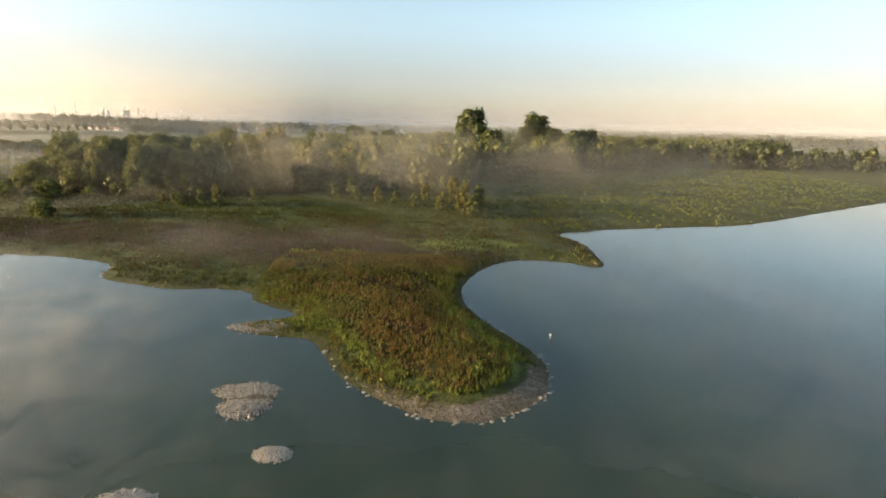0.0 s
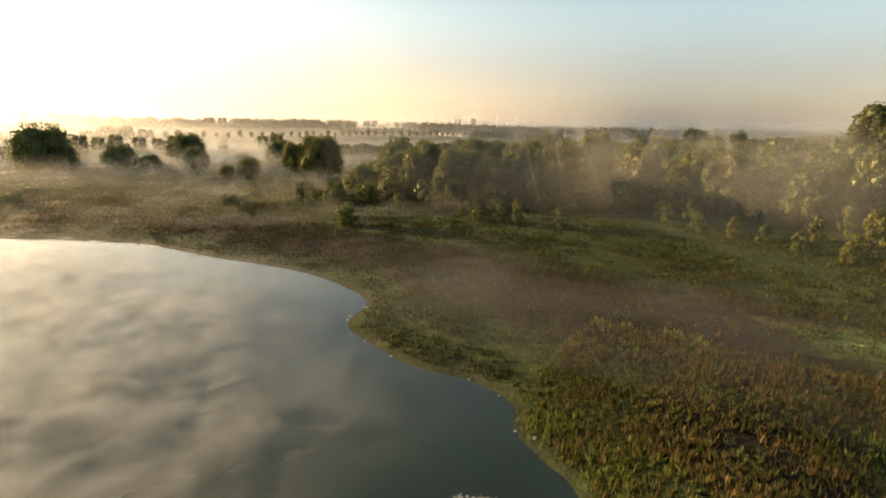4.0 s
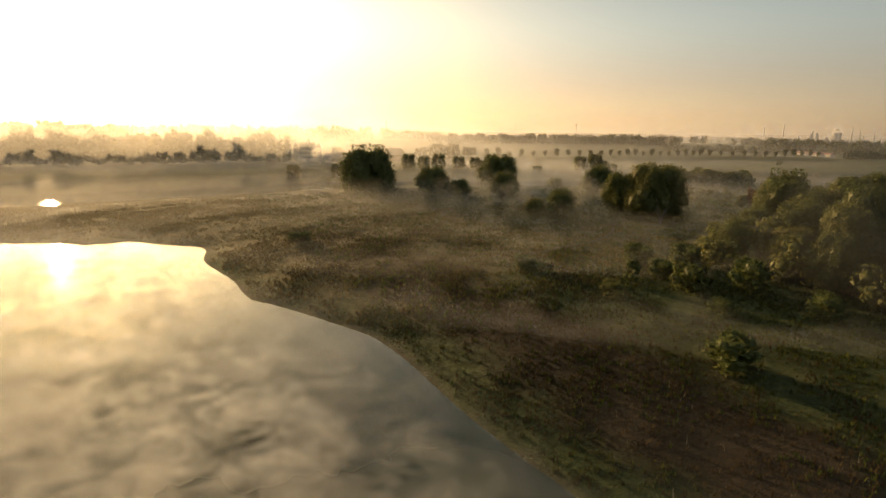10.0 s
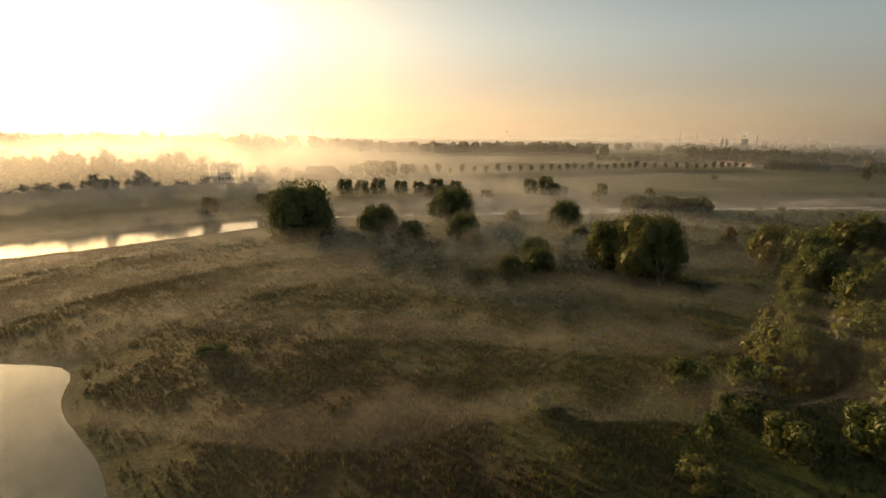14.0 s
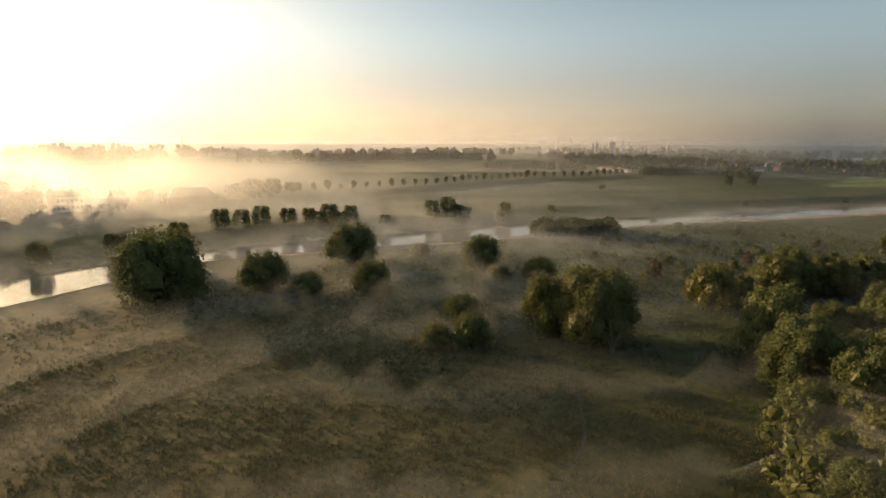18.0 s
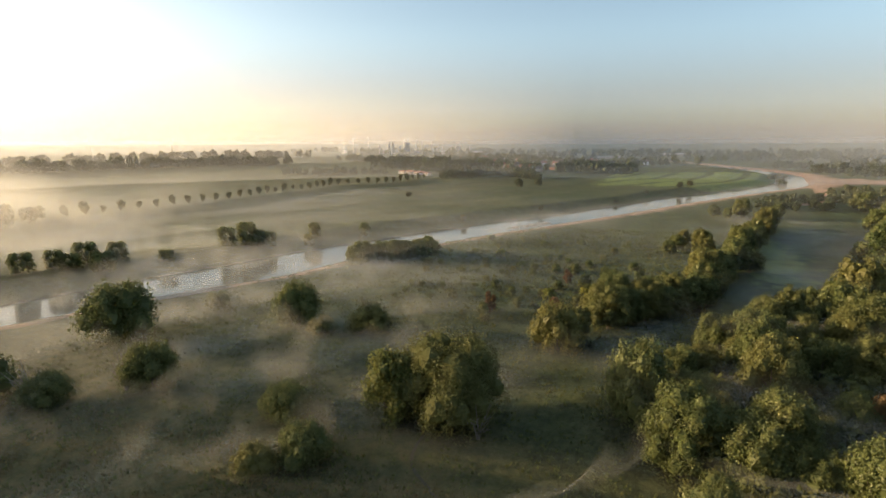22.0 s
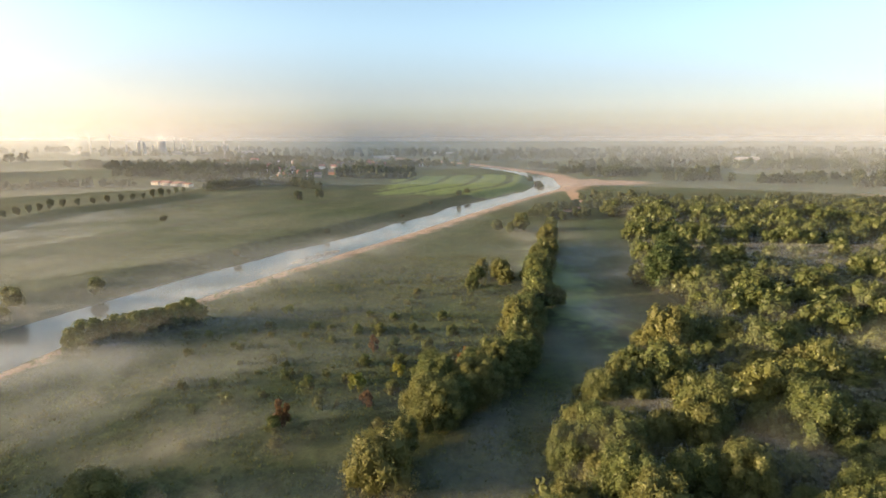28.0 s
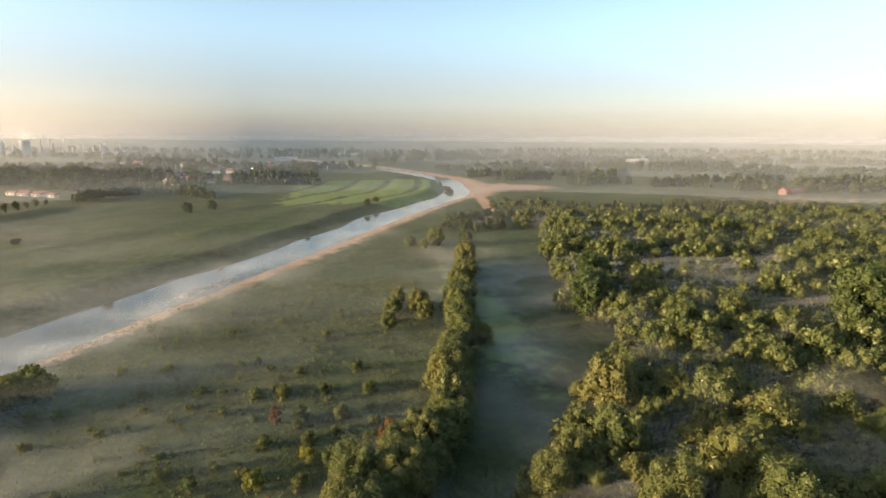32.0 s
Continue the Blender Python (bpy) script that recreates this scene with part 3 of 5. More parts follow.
def haze_drift(points, height, strength, lift=0.4, material=None):
    """A thin drift of haze hanging along a winding line, clear at its ends, at the ground and at its top."""
    line = smooth_line(points, False, 10)
    n, rows = len(line), 11
    power = strength(line[:, 0], line[:, 1]) if callable(strength) else np.full(n, strength)
    verts, thick = [], []
    for j in range(rows):
        f = j / (rows - 1)
        for i, (x, y) in enumerate(line):
            top = height * (1 + 0.25 * math.sin(i * 0.35 + x) + 0.15 * math.sin(i * 0.9))
            verts.append((x + 1.5 * math.sin(i * 0.6 + 4 * f), y, lift + top * f))
            thick.append(power[i] * math.sin(math.pi * i / (n - 1)) ** 1.3 * min(1, f * 1.7) ** 1.6 * (1 - f) ** 1.1 * 1.5)
    ob = mesh_object("haze_drift", verts, grid_faces(n, rows), material or M_VEIL, True)
    t = np.array(thick)
    layer(ob.data, "thickness", np.column_stack([t, t, t]))
    tagged(ob, "drift of thin haze hanging over the meadow", "haze", kind="stuff")


# the sunlit haze over the open meadow towards the river
def meadow_haze(X, Y):
    west = np.clip((-64 - X) / 70, 0, 1)
    return 0.03 * west * west * (3 - 2 * west) * np.clip((240 - Y) / 90, 0, 1) * np.clip((X + 420) / 90, 0, 1) * np.clip((Y + 90) / 60, 0, 1)


M_MEADOW_HAZE = mist_material("meadow_haze", 1.0, 0.025, 0.25, 0.7, (1, 1, 1), gloss=0.0, floor=0.5, wisp=0.5)
flat("meadow_haze", -420, -90, -60, 240, 3.2, M_MEADOW_HAZE, "thin golden morning haze lying over the open meadow", "haze", meadow_haze, 6, "stuff")
for k in range(12):
    x, y, w = -78 - 17 * k, 87 + 12.5 * k, 5 * math.sin(k * 1.7)
    haze_drift([(x - 46, y - 60 - w), (x - 20 + w, y - 26), (x, y + w), (x + 20 - w, y + 27), (x + 36, y + 54)], 5 + 0.55 * k, 0.1 + 0.012 * k)
haze_drift([(-290, -90), (-296, 30), (-300, 110), (-306, 200), (-312, 300)], 34, 0.42)
haze_drift([(-345, -120), (-350, 0), (-352, 90), (-350, 160), (-346, 240)], 36, 0.45)
# haze before the edge of the wood and between its trees
haze_drift([(-74, 104), (-40, 104), (-10, 106), (20, 114), (60, 128), (80, 134)], 17, 0.12, 0.4, M_DRIFT)
haze_drift([(-70, 113), (-40, 115), (-15, 119), (20, 124), (60, 140), (90, 150)], 20, 0.13, 0.4, M_DRIFT)
haze_drift([(-96, 120), (-70, 117), (-42, 122), (-20, 134), (10, 124), (50, 150)], 20, 0.2, 0.4, M_DRIFT)
for k in range(6):
    y, w = 158 + 27 * k, 5 * math.sin(k * 2.3)
    haze_drift([(-112 + 11 * k, y + w), (-70 + 9 * k, y - w), (-20 + 9 * k, y + 8 + w), (40 + 10 * k, y + 14), (100 + 12 * k, y + 24)], 14, 0.26, 0.4, M_DRIFT)


def wisp_strength(x, y):
    return 0.3 * pond_mist(x, y) * np.clip(distance_to(POND, x, y, True) / 8, 0, 1) * (0.6 + 0.4 * np.sin(x * 0.31 + y * 0.23))


# billows of steam over the pond
for k in range(10):
    x = -14 - 15 * k
    haze_drift([(x - 26, 14), (x - 13, 31), (x, 48), (x + 9, 62), (x + 18, 76)], 5.0, wisp_strength, 0.2, M_BILLOW)
for away, height, strength in ((50, 8, 0.08), (72, 9, 0.1), (98, 10, 0.12), (128, 12, 0.13), (165, 14, 0.14), (210, 16, 0.15), (270, 20, 0.15), (350, 26, 0.16), (470, 34, 0.16)):
    haze_veil(away, height, strength)


# ---- plants ----
def ball(sub=1):
    bm = bmesh.new()
    bmesh.ops.create_icosphere(bm, subdivisions=sub, radius=1)
    v = np.array([x.co for x in bm.verts])
    f = np.array([[x.index for x in fc.verts] for fc in bm.faces])
    bm.free()
    return v, f


BALL = ball(1)


def leaf_quads(rng, P, N, size):
    """Small folded leaf clumps at P, facing about N."""
    n = len(P)
    N = N + rng.normal(0, 0.5, (n, 3))
    N /= np.linalg.norm(N, axis=1)[:, None] + 1e-9
    T = np.cross(N, rng.normal(0, 1, (n, 3)))
    T /= np.linalg.norm(T, axis=1)[:, None] + 1e-9
    B = np.cross(N, T)
    s = size * rng.uniform(0.55, 1.35, n)[:, None]
    a, b = P - T * s * 0.55, P + T * s * 0.55
    c, d = P + B * s * 0.36 - N * s * 0.16, P - B * s * 0.36 - N * s * 0.16
    V = np.stack([a, d, b, c], 1).reshape(-1, 3)
    i = np.arange(n)[:, None] * 4
    F = np.concatenate([i + [[0, 1, 2]], i + [[0, 2, 3]]], 1).reshape(-1, 3)
    return V, F


def crown_shape(seed, height, radius, base, count, size, lobes, droop=0.0, taper=0.6, core=0.7, bough=1.0):
    """A crown of leaf clumps set over uneven boughs. Returns points and triangles."""
    rng = np.random.default_rng(seed)
    C, R = [], []
    for i in range(lobes):
        f = (i + rng.uniform(0, 1)) / lobes
        z = base + (height - base) * (0.14 + 0.74 * f)
        spread = radius * (1 - taper * f ** 1.6) * (0.5 + 0.5 * min(1, f * 3))
        a = i * 2.4 + rng.uniform(-0.5, 0.5)
        q = spread * rng.uniform(0.5, 0.9)
        r = radius * bough * rng.uniform(0.24, 0.46)
        C.append((q * math.cos(a), q * math.sin(a), min(z, height - r * 0.9)))
        R.append(r)
    C, R = np.array(C), np.array(R)
    w = R ** 2 / (R ** 2).sum()
    k = rng.choice(lobes, count * 2, p=w)
    D = rng.normal(0, 1, (count * 2, 3))
    D[:, 2] += 0.25
    D /= np.linalg.norm(D, axis=1)[:, None]
    stretch = np.array([1, 1, 1.0 + 0.35 * droop])
    P = C[k] + D * stretch * (R[k] * rng.uniform(0.72, 1.13, count * 2))[:, None]
    P += 0.1 * R[k][:, None] * np.sin(P * 2.3 + seed)
    depth = np.min(np.linalg.norm(P[:, None] - C[None], axis=2) / R[None], axis=1)
    keep = np.where((depth > 0.68) & (P[:, 2] > base * 0.45))[0][:count]
    P, D = P[keep], D[keep]
    P[:, 2] -= droop * rng.uniform(0, 1, len(P)) ** 2 * radius * 0.35
    P[:, 2] = np.maximum(P[:, 2], 0.15)
    V, F = leaf_quads(rng, P, D, size)
    if core:
        bv, bf = BALL
        vs, fs = [V], [F]
        off = len(V)
        for c, r in zip(C, R):
            v = bv * rng.uniform(0.85, 1.1, (len(bv), 1)) * r * core * stretch + c
            v[:, 2] = np.maximum(v[:, 2], 0.1)
            vs.append(v)
            fs.append(bf + off)
            off += len(v)
        V, F = np.vstack(vs), np.vstack(fs)
    return V, F


def tube(points, radii, sides=6):
    """A tapered limb along points."""
    V, F = [], []
    for i, (p, r) in enumerate(zip(points, radii)):
        p = Vector(p)
        d = Vector(points[min(i + 1, len(points) - 1)]) - Vector(points[max(i - 1, 0)])
        q = d.to_track_quat("Z", "Y")
        for k in range(sides):
            a = 2 * math.pi * k / sides
            V.append(tuple(p + q @ Vector((r * math.cos(a), r * math.sin(a), 0))))
    for i in range(len(points) - 1):
        for k in range(sides):
            a, b = i * sides + k, i * sides + (k + 1) % sides
            F.append((a, b, b + sides))
            F.append((a, b + sides, a + sides))
    return np.array(V), np.array(F)


def limbs_shape(seed, height, radius, girth, n=5):
    rng = np.random.default_rng(seed + 77)
    parts = [tube([(0, 0, -0.4), (0.1, 0, height * 0.25), (rng.uniform(-.3, .3), rng.uniform(-.3, .3), height * 0.7)], [girth, girth * 0.7, girth * 0.2])]
    for i in range(n):
        a = i * 2.4 + rng.uniform(-0.4, 0.4)
        z = height * rng.uniform(0.15, 0.42)
        q = radius * rng.uniform(0.5, 0.85)
        parts.append(tube([(0, 0, z), (q * 0.45 * math.cos(a), q * 0.45 * math.sin(a), z + height * 0.14), (q * math.cos(a), q * math.sin(a), z + height * rng.uniform(0.25, 0.4))],
                          [girth * 0.5, girth * 0.32, girth * 0.08], 5))
    return join(parts)


def join(parts):
    vs, fs, off = [], [], 0
    for v, f in parts:
        vs.append(v)
        fs.append(f + off)
        off += len(v)
    return np.vstack(vs), np.vstack(fs)


def plant(name, label, category, crown, limbs, leaf, wood, group=""):
    """One tree or bush: an empty at its foot with a trunk and a crown."""
    root = new(name)
    root.empty_display_size = 0.5
    mesh_object("trunk", *limbs, wood, True, root)
    mesh_object("crown", *crown, leaf, False, root)
    return tagged(root, label, category, group)


def spot(ob, x, y, turn=0.0, size=1.0, tall=1.0, sink=0.1):
    z = float(ground([x], [y])[0][0])
    return Matrix.Translation((x, y, z - sink)) @ Matrix.Rotation(turn, 4, "Z") @ Matrix.Diagonal((size, size, size * tall, 1))


def put(ob, x, y, turn=0.0, size=1.0, tall=1.0):
    ob.matrix_basis = spot(ob, x, y, turn, size, tall)
    return ob


rng = np.random.default_rng(5)
WOOD_LABEL = "bushy olive-green willow with sunlit yellowish leaves in the riverside wood"
# the lone willow in the meadow and the trees along the river
willow = put(plant("willow_tree", "large round old willow with dense drooping olive leaves", "tree", crown_shape(3, 13.4, 8.0, 0.8, 25000, 0.3, 52, 0.9, 0.5, 0.72, 0.8), limbs_shape(3, 12, 6, 0.55), M_WILLOW, M_BARK), -129.5, 155, 0, 1.08, 0.86)
put(plant("willow_tree", "smaller yellowish willow leaning against the large one", "tree", crown_shape(5, 10.5, 4.6, 0.4, 3600, 0.5, 18, 0.9, 0.5), limbs_shape(5, 8, 4, 0.3), M_LIME_WILLOW, M_BARK), -137, 151.5)
fine_a = put(plant("willow_tree", "broad spreading willow on the river bank", "tree", crown_shape(11, 14.0, 11.0, 0.5, 8000, 0.6, 30, 0.9, 0.6), limbs_shape(11, 10, 8, 0.5), M_WILLOW, M_BARK, "trees along the river meadow"), -207, 113)
fine_b = put(plant("willow_tree", "roundish willow standing in the misty meadow", "tree", crown_shape(12, 11.5, 7.2, 0.5, 5200, 0.52, 22, 0.5, 0.5), limbs_shape(12, 9, 5.5, 0.4), M_WILLOW, M_BARK, "trees along the river meadow"), -203, 159, 0.3)
for x, y, turn, size, tall in ((-199, 131, 1.0, 0.82, 0.9), (-176, 181, 2.0, 0.8, 1.0), (-120.5, 187.5, 3.5, 0.72, 1.1), (-178, 146, 4.2, 0.66, 1.0),
                               (-142, 138, 5.0, 0.5, 0.95), (-151, 146, 5.6, 0.55, 0.85), (-104.5, 163, 0.7, 0.7, 1.5), (-219, 122, 0.7, 0.5, 0.8),
                               (-159, 183, 1.7, 0.7, 0.7), (-168, 178, 1.1, 0.45, 0.7), (-187, 135, 1.7, 0.55, 0.8), (-146, 134, 2.2, 0.4, 0.8), (-203, 184, 0.4, 0.42, 0.8)):
    copy_thing(fine_b, spot(fine_b, x, y, turn, size, tall))


def bare_tree(seed, height):
    rg = np.random.default_rng(seed)
    parts = []
    for i in range(7):
        a, q, h = rg.uniform(0, 6.28), rg.uniform(0.2, 0.55) * height, height * rg.uniform(0.5, 1)
        parts.append(tube([(0, 0, -0.3), (q * 0.2 * math.cos(a), q * 0.2 * math.sin(a), h * 0.35), (q * math.cos(a), q * math.sin(a), h)], [0.16, 0.1, 0.02], 5))
        for k in range(3):
            b = a + rg.uniform(-1, 1)
            s = rg.uniform(0.4, 0.8)
            p = (q * s * math.cos(a) * 0.9, q * s * math.sin(a) * 0.9, h * (0.35 + 0.6 * (s - 0.35)))
            parts.append(tube([p, (p[0] + 1.2 * math.cos(b), p[1] + 1.2 * math.sin(b), p[2] + rg.uniform(0.5, 1.6))], [0.05, 0.012], 4))
    return join(parts)


for x, y, h in ((-190, 135, 7.0), (-124, 152, 7.0), (-181, 143.5, 6.0)):
    ob = mesh_object("bare_tree", *bare_tree(int(-x), h), M_GREYWOOD, True)
    ob.matrix_basis = spot(ob, x, y)
    tagged(ob, "leafless grey dead tree beside a willow", "tree")

# the riverside wood
WOOD = np.array([(-95, 127), (-78, 126), (-57, 124), (-40, 136), (-20, 143), (0, 130), (12, 172), (52, 216), (77, 222), (120, 266), (170, 330),
                 (265, 452), (229, 466), (127, 463), (76, 480), (-4, 486), (0, 440), (-12, 400), (-28, 350), (-36, 325), (-46, 300), (-36, 282), (-36, 266), (-64, 240),
                 (-78, 213), (-86, 207), (-92, 192), (-100, 176), (-101, 160), (-96, 140)], float)
TREELINE = smooth_line([(-113, 205), (-107, 215), (-101, 222), (-93, 233), (-91, 246), (-89, 258), (-80, 280), (-79, 303), (-72, 325), (-67, 344), (-60, 374)], False, 4)


def scatter(poly, gap, seed, limit):
    rg = np.random.default_rng(seed)
    lo, hi = poly.min(0), poly.max(0)
    cells, pts = {}, []
    tries = rg.uniform(lo, hi, (limit, 2))
    ok = inside(poly, tries[:, 0], tries[:, 1])
    for p in tries[ok]:
        c = (int(p[0] // gap), int(p[1] // gap))
        if all(np.hypot(*(p - q)) > gap for i in (-1, 0, 1) for j in (-1, 0, 1) for q in cells.get((c[0] + i, c[1] + j), ())):
            cells.setdefault(c, []).append(p)
            pts.append(p)
    return np.array(pts)


trees = scatter(WOOD, 5.1, 4, 26000)
# a misty clearing and a belt of low reeds and saplings lie inside the wood
trees = trees[(np.hypot((trees[:, 0] - 24) / 34, (trees[:, 1] - 332) / 13) > 1) & (np.hypot((trees[:, 0] - 30) / 30, (trees[:, 1] - 268) / 15) > 1)]
trees = trees[(np.hypot(trees[:, 0] + 95, trees[:, 1] - 150) < 165) | (np.random.default_rng(6).uniform(0, 1, len(trees)) < 0.6)]
near = np.hypot(trees[:, 0] + 95, trees[:, 1] - 150)
order = np.argsort(near)
closest, middle, distant = trees[order[:95]], trees[order[95:225]], trees[order[225:]]
heroes = [plant("willow_tree", WOOD_LABEL, "tree", crown_shape(20 + i, 11.0 + i % 3, 5.0 + 0.4 * (i % 2), 0.5, 12500, 0.29, 46, 0.4, 0.52, 0.72, 0.8), limbs_shape(20 + i, 10, 4, 0.3), M_WILLOW, M_BARK, "trees of the riverside wood") for i in range(4)]
plainer = [plant("willow_tree", WOOD_LABEL, "tree", crown_shape(30 + i, 11.0 + i % 3, 4.9, 0.5, 3600, 0.5, 34, 0.3, 0.52, 0.74, 0.85), limbs_shape(30 + i, 10, 4, 0.3), M_WILLOW, M_BARK, "trees of the riverside wood") for i in range(4)]


def plant_all(points, kinds, seed, smin=0.6, smax=1.25):
    rg = np.random.default_rng(seed)
    for i, (x, y) in enumerate(points):
        k = kinds[i % len(kinds)]
        size, tall, turn = rg.uniform(smin, smax), rg.uniform(0.85, 1.15), rg.uniform(0, 6.28)
        if i < len(kinds):
            k.matrix_basis = spot(k, x, y, turn, size, tall)
        else:
            copy_thing(k, spot(k, x, y, turn, size, tall))


plant_all(closest, heroes, 1, 0.62, 1.08)
plant_all(middle, plainer, 2, 0.7, 1.2)


def many(name, points, shapes, material, seed, smin, smax, label, category, fixed=None):
    """Many far plants joined into one."""
    rg = np.random.default_rng(seed)
    z = ground(points[:, 0], points[:, 1])[0]
    parts = []
    for (x, y), h in zip(points, z):
        v, f = shapes[rg.integers(len(shapes))]
        a, s = rg.uniform(0, 6.28), rg.uniform(smin, smax)
        m = np.array([[math.cos(a), -math.sin(a), 0], [math.sin(a), math.cos(a), 0], [0, 0, rg.uniform(0.85, 1.15)]]) * s
        parts.append((v @ m.T + (x, y, h - 0.2), f))
    ob = mesh_object(name, *join(parts), material)
    return tagged(ob, label, category, kind="stuff")


rough_shapes = [crown_shape(40 + i, 10.5, 4.7, 0.5, 950, 0.74, 16, 0.3, 0.55, 0.74, 0.9) for i in range(4)]
many("far_wood", distant, rough_shapes, M_WILLOW, 3, 0.75, 1.2, "dense bushy willow wood with yellowish treetops", "wood")



def wood_haze(X, Y):
    return 0.12 * inside(WOOD, X, Y) * np.clip(distance_to(WOOD, X, Y, True) / 8, 0, 1)


for z in (4.5, 7.5):
    flat("wood_haze", -110 + z, 120 + z, 268 + z, 498 + z, z, M_DRIFT, "bluish morning haze lying between the trees of the wood", "haze", wood_haze, 5, "stuff")

saplings = scatter(np.array([(0, 268), (14, 256), (34, 253), (58, 262), (60, 274), (40, 284), (14, 280)], float), 1.9, 17, 4000)
many("sapling_belt", saplings, [crown_shape(48 + i, 4.6, 1.2, 0.2, 70, 0.55, 6, 0.0, 0.8, 0.6) for i in range(3)], M_LIME_WILLOW, 18, 0.6, 1.2, "belt of slender yellowish willow saplings inside the wood", "saplings")
bushes = scatter(np.array([(-97, 127), (-57, 124), (-20, 143), (12, 172), (60, 222), (60, 330), (-25, 320), (-40, 296), (-38, 266), (-70, 228), (-88, 207), (-100, 176)], float), 4.2, 14, 9000)
many("undergrowth", bushes, [crown_shape(45 + i, 5.5, 3.4, 0.1, 300, 0.7, 9, 0.2, 0.5, 0.6) for i in range(3)], M_WILLOW, 15, 0.6, 1.25, "dense green undergrowth between the trees of the wood", "undergrowth")

# the tree line beside the misty glade
line_pts = []
for i, (x, y) in enumerate(TREELINE[:-1]):
    for k in range(2):
        line_pts.append((x + rng.uniform(-3, 3), y + rng.uniform(-3, 3)))
for x, y in ((-99.5, 304), (-97, 312), (-102, 289), (-91, 303), (-90, 297), (-122, 193), (-118, 197), (-68, 411), (-81, 413), (-75, 405), (-52, 410)):
    line_pts.append((x, y))
for i, (x, y) in enumerate(line_pts):
    k = heroes[i % 4] if i < 16 else plainer[i % 4]
    c = copy_thing(k, spot(k, x, y, rng.uniform(0, 6), rng.uniform(0.7, 1.1), rng.uniform(0.75, 1.0)))
    tagged(c, "olive-green willow in the tree line beside the glade", "tree", "trees beside the glade")

# tall poplars standing out of the wood
poplar = put(plant("poplar_tree", "tall dark green poplar rising above the wood", "tree", crown_shape(50, 25, 8.2, 3, 5200, 0.85, 30, 0.2, 0.5), limbs_shape(50, 22, 5, 0.6), M_POPLAR, M_BARK, "tall poplars"), 18, 251)
for x, y, s, t in ((48, 264, 1.0, 0.97), (60, 277, 0.8, 0.9), (-40, 289, 0.85, 0.78), (-24, 322, 0.75, 0.8), (-33, 300, 0.7, 0.8), (75, 285, 0.8, 0.85), (83, 290, 0.8, 0.85), (25, 230, 0.75, 0.85)):
    copy_thing(poplar, spot(poplar, x, y, x, s, t))


# ---- shrubs of the open meadow ----
shrub = plant("shrub", "small rounded green shrub in the rough meadow", "shrub", crown_shape(60, 2.6, 1.7, 0.05, 520, 0.36, 9, 0.2, 0.5), limbs_shape(60, 1.6, 1.0, 0.06, 3), M_SHRUB, M_BARK, "meadow shrubs")
thin = plant("sapling", "slender upright yellowish willow sapling", "sapling", crown_shape(61, 4.6, 1.35, 0.2, 620, 0.36, 9, 0.0, 0.8), limbs_shape(61, 3.4, 0.8, 0.07, 3), M_SHRUB, M_BARK, "willow saplings")
put(shrub, -131, 222, 0.5, 0.9)
put(thin, -87.8, 106.8, 0.5, 0.85, 1.0)
for x, y, s, t in ((-153, 214, 1.1, 0.9), (-141, 204, 1.3, 0.9), (-139, 221, 1.1, 1.0), (-146, 290, 1.2, 0.9), (-123, 241, 1.2, 1.1), (-115, 240, 1.3, 1.1), (-139, 245, 1.0, 0.9),
                   (-129, 232, 1.1, 1.0), (-121, 232, 1.2, 0.9), (-176, 249, 1.0, 0.8), (-128, 250, 1.4, 1.0), (-134, 252, 1.2, 0.9), (-119, 251, 1.0, 1.3), (-125, 262, 1.1, 0.9),
                   (-150, 233, 0.8, 0.8), (-160, 240, 0.8, 0.9), (-166, 268, 1.1, 0.9), (-140, 268, 1.1, 0.8), (-170, 300, 1.1, 0.9), (-150, 310, 1.2, 0.9), (-133, 300, 1.0, 0.9), (-120, 285, 1.1, 1.0),
                   (-112, 262, 1.2, 1.0), (-117, 225, 1.1, 1.1), (-135, 212, 0.9, 1.1), (-145, 225, 0.9, 0.8), (-122, 218, 1.2, 0.9), (-109, 250, 1.2, 1.1), (-146, 254, 1.0, 0.7), (-158, 256, 0.9, 0.8),
                   (-131, 75, 1.5, 0.35), (-100, 99, 1.3, 0.7), (-66, 96, 1.6, 0.8), (-85, 101, 1.4, 0.6), (-84, 112, 1.7, 0.9), (-80, 118, 1.9, 1.0), (-92, 121, 1.8, 0.9), (-76, 108, 1.2, 0.6),
                   (-90, 114, 1.5, 0.7), (-70, 116, 1.4, 0.9), (-96, 116, 1.8, 0.8), (-246, 247, 2.4, 1.1), (-234, 262, 1.9, 1.1), (-261, 197, 2.8, 1.0), (-268, 190, 2.4, 0.9), (-255, 214, 2.0, 0.9),
                   (-280, 172, 2.6, 1.2), (-274, 180, 2.4, 1.1), (-270, 196, 2.7, 1.1), (-266, 204, 2.2, 1.2), (-248, 243, 3.0, 1.3), (-252, 237, 2.6, 1.2), (-243, 250, 2.2, 1.1), (-238, 271, 2.3, 1.1), (-225, 289, 2.2, 1.1),
                   (-280, 156, 2.6, 1.2), (-282, 165, 2.4, 1.1), (-272, 188, 2.0, 1.2), (-276, 140, 2.4, 1.1), (-272, 120, 2.5, 1.1), (-268, 100, 2.3, 1.1)):
    copy_thing(shrub, spot(shrub, x, y, x * 3.1, s, t))
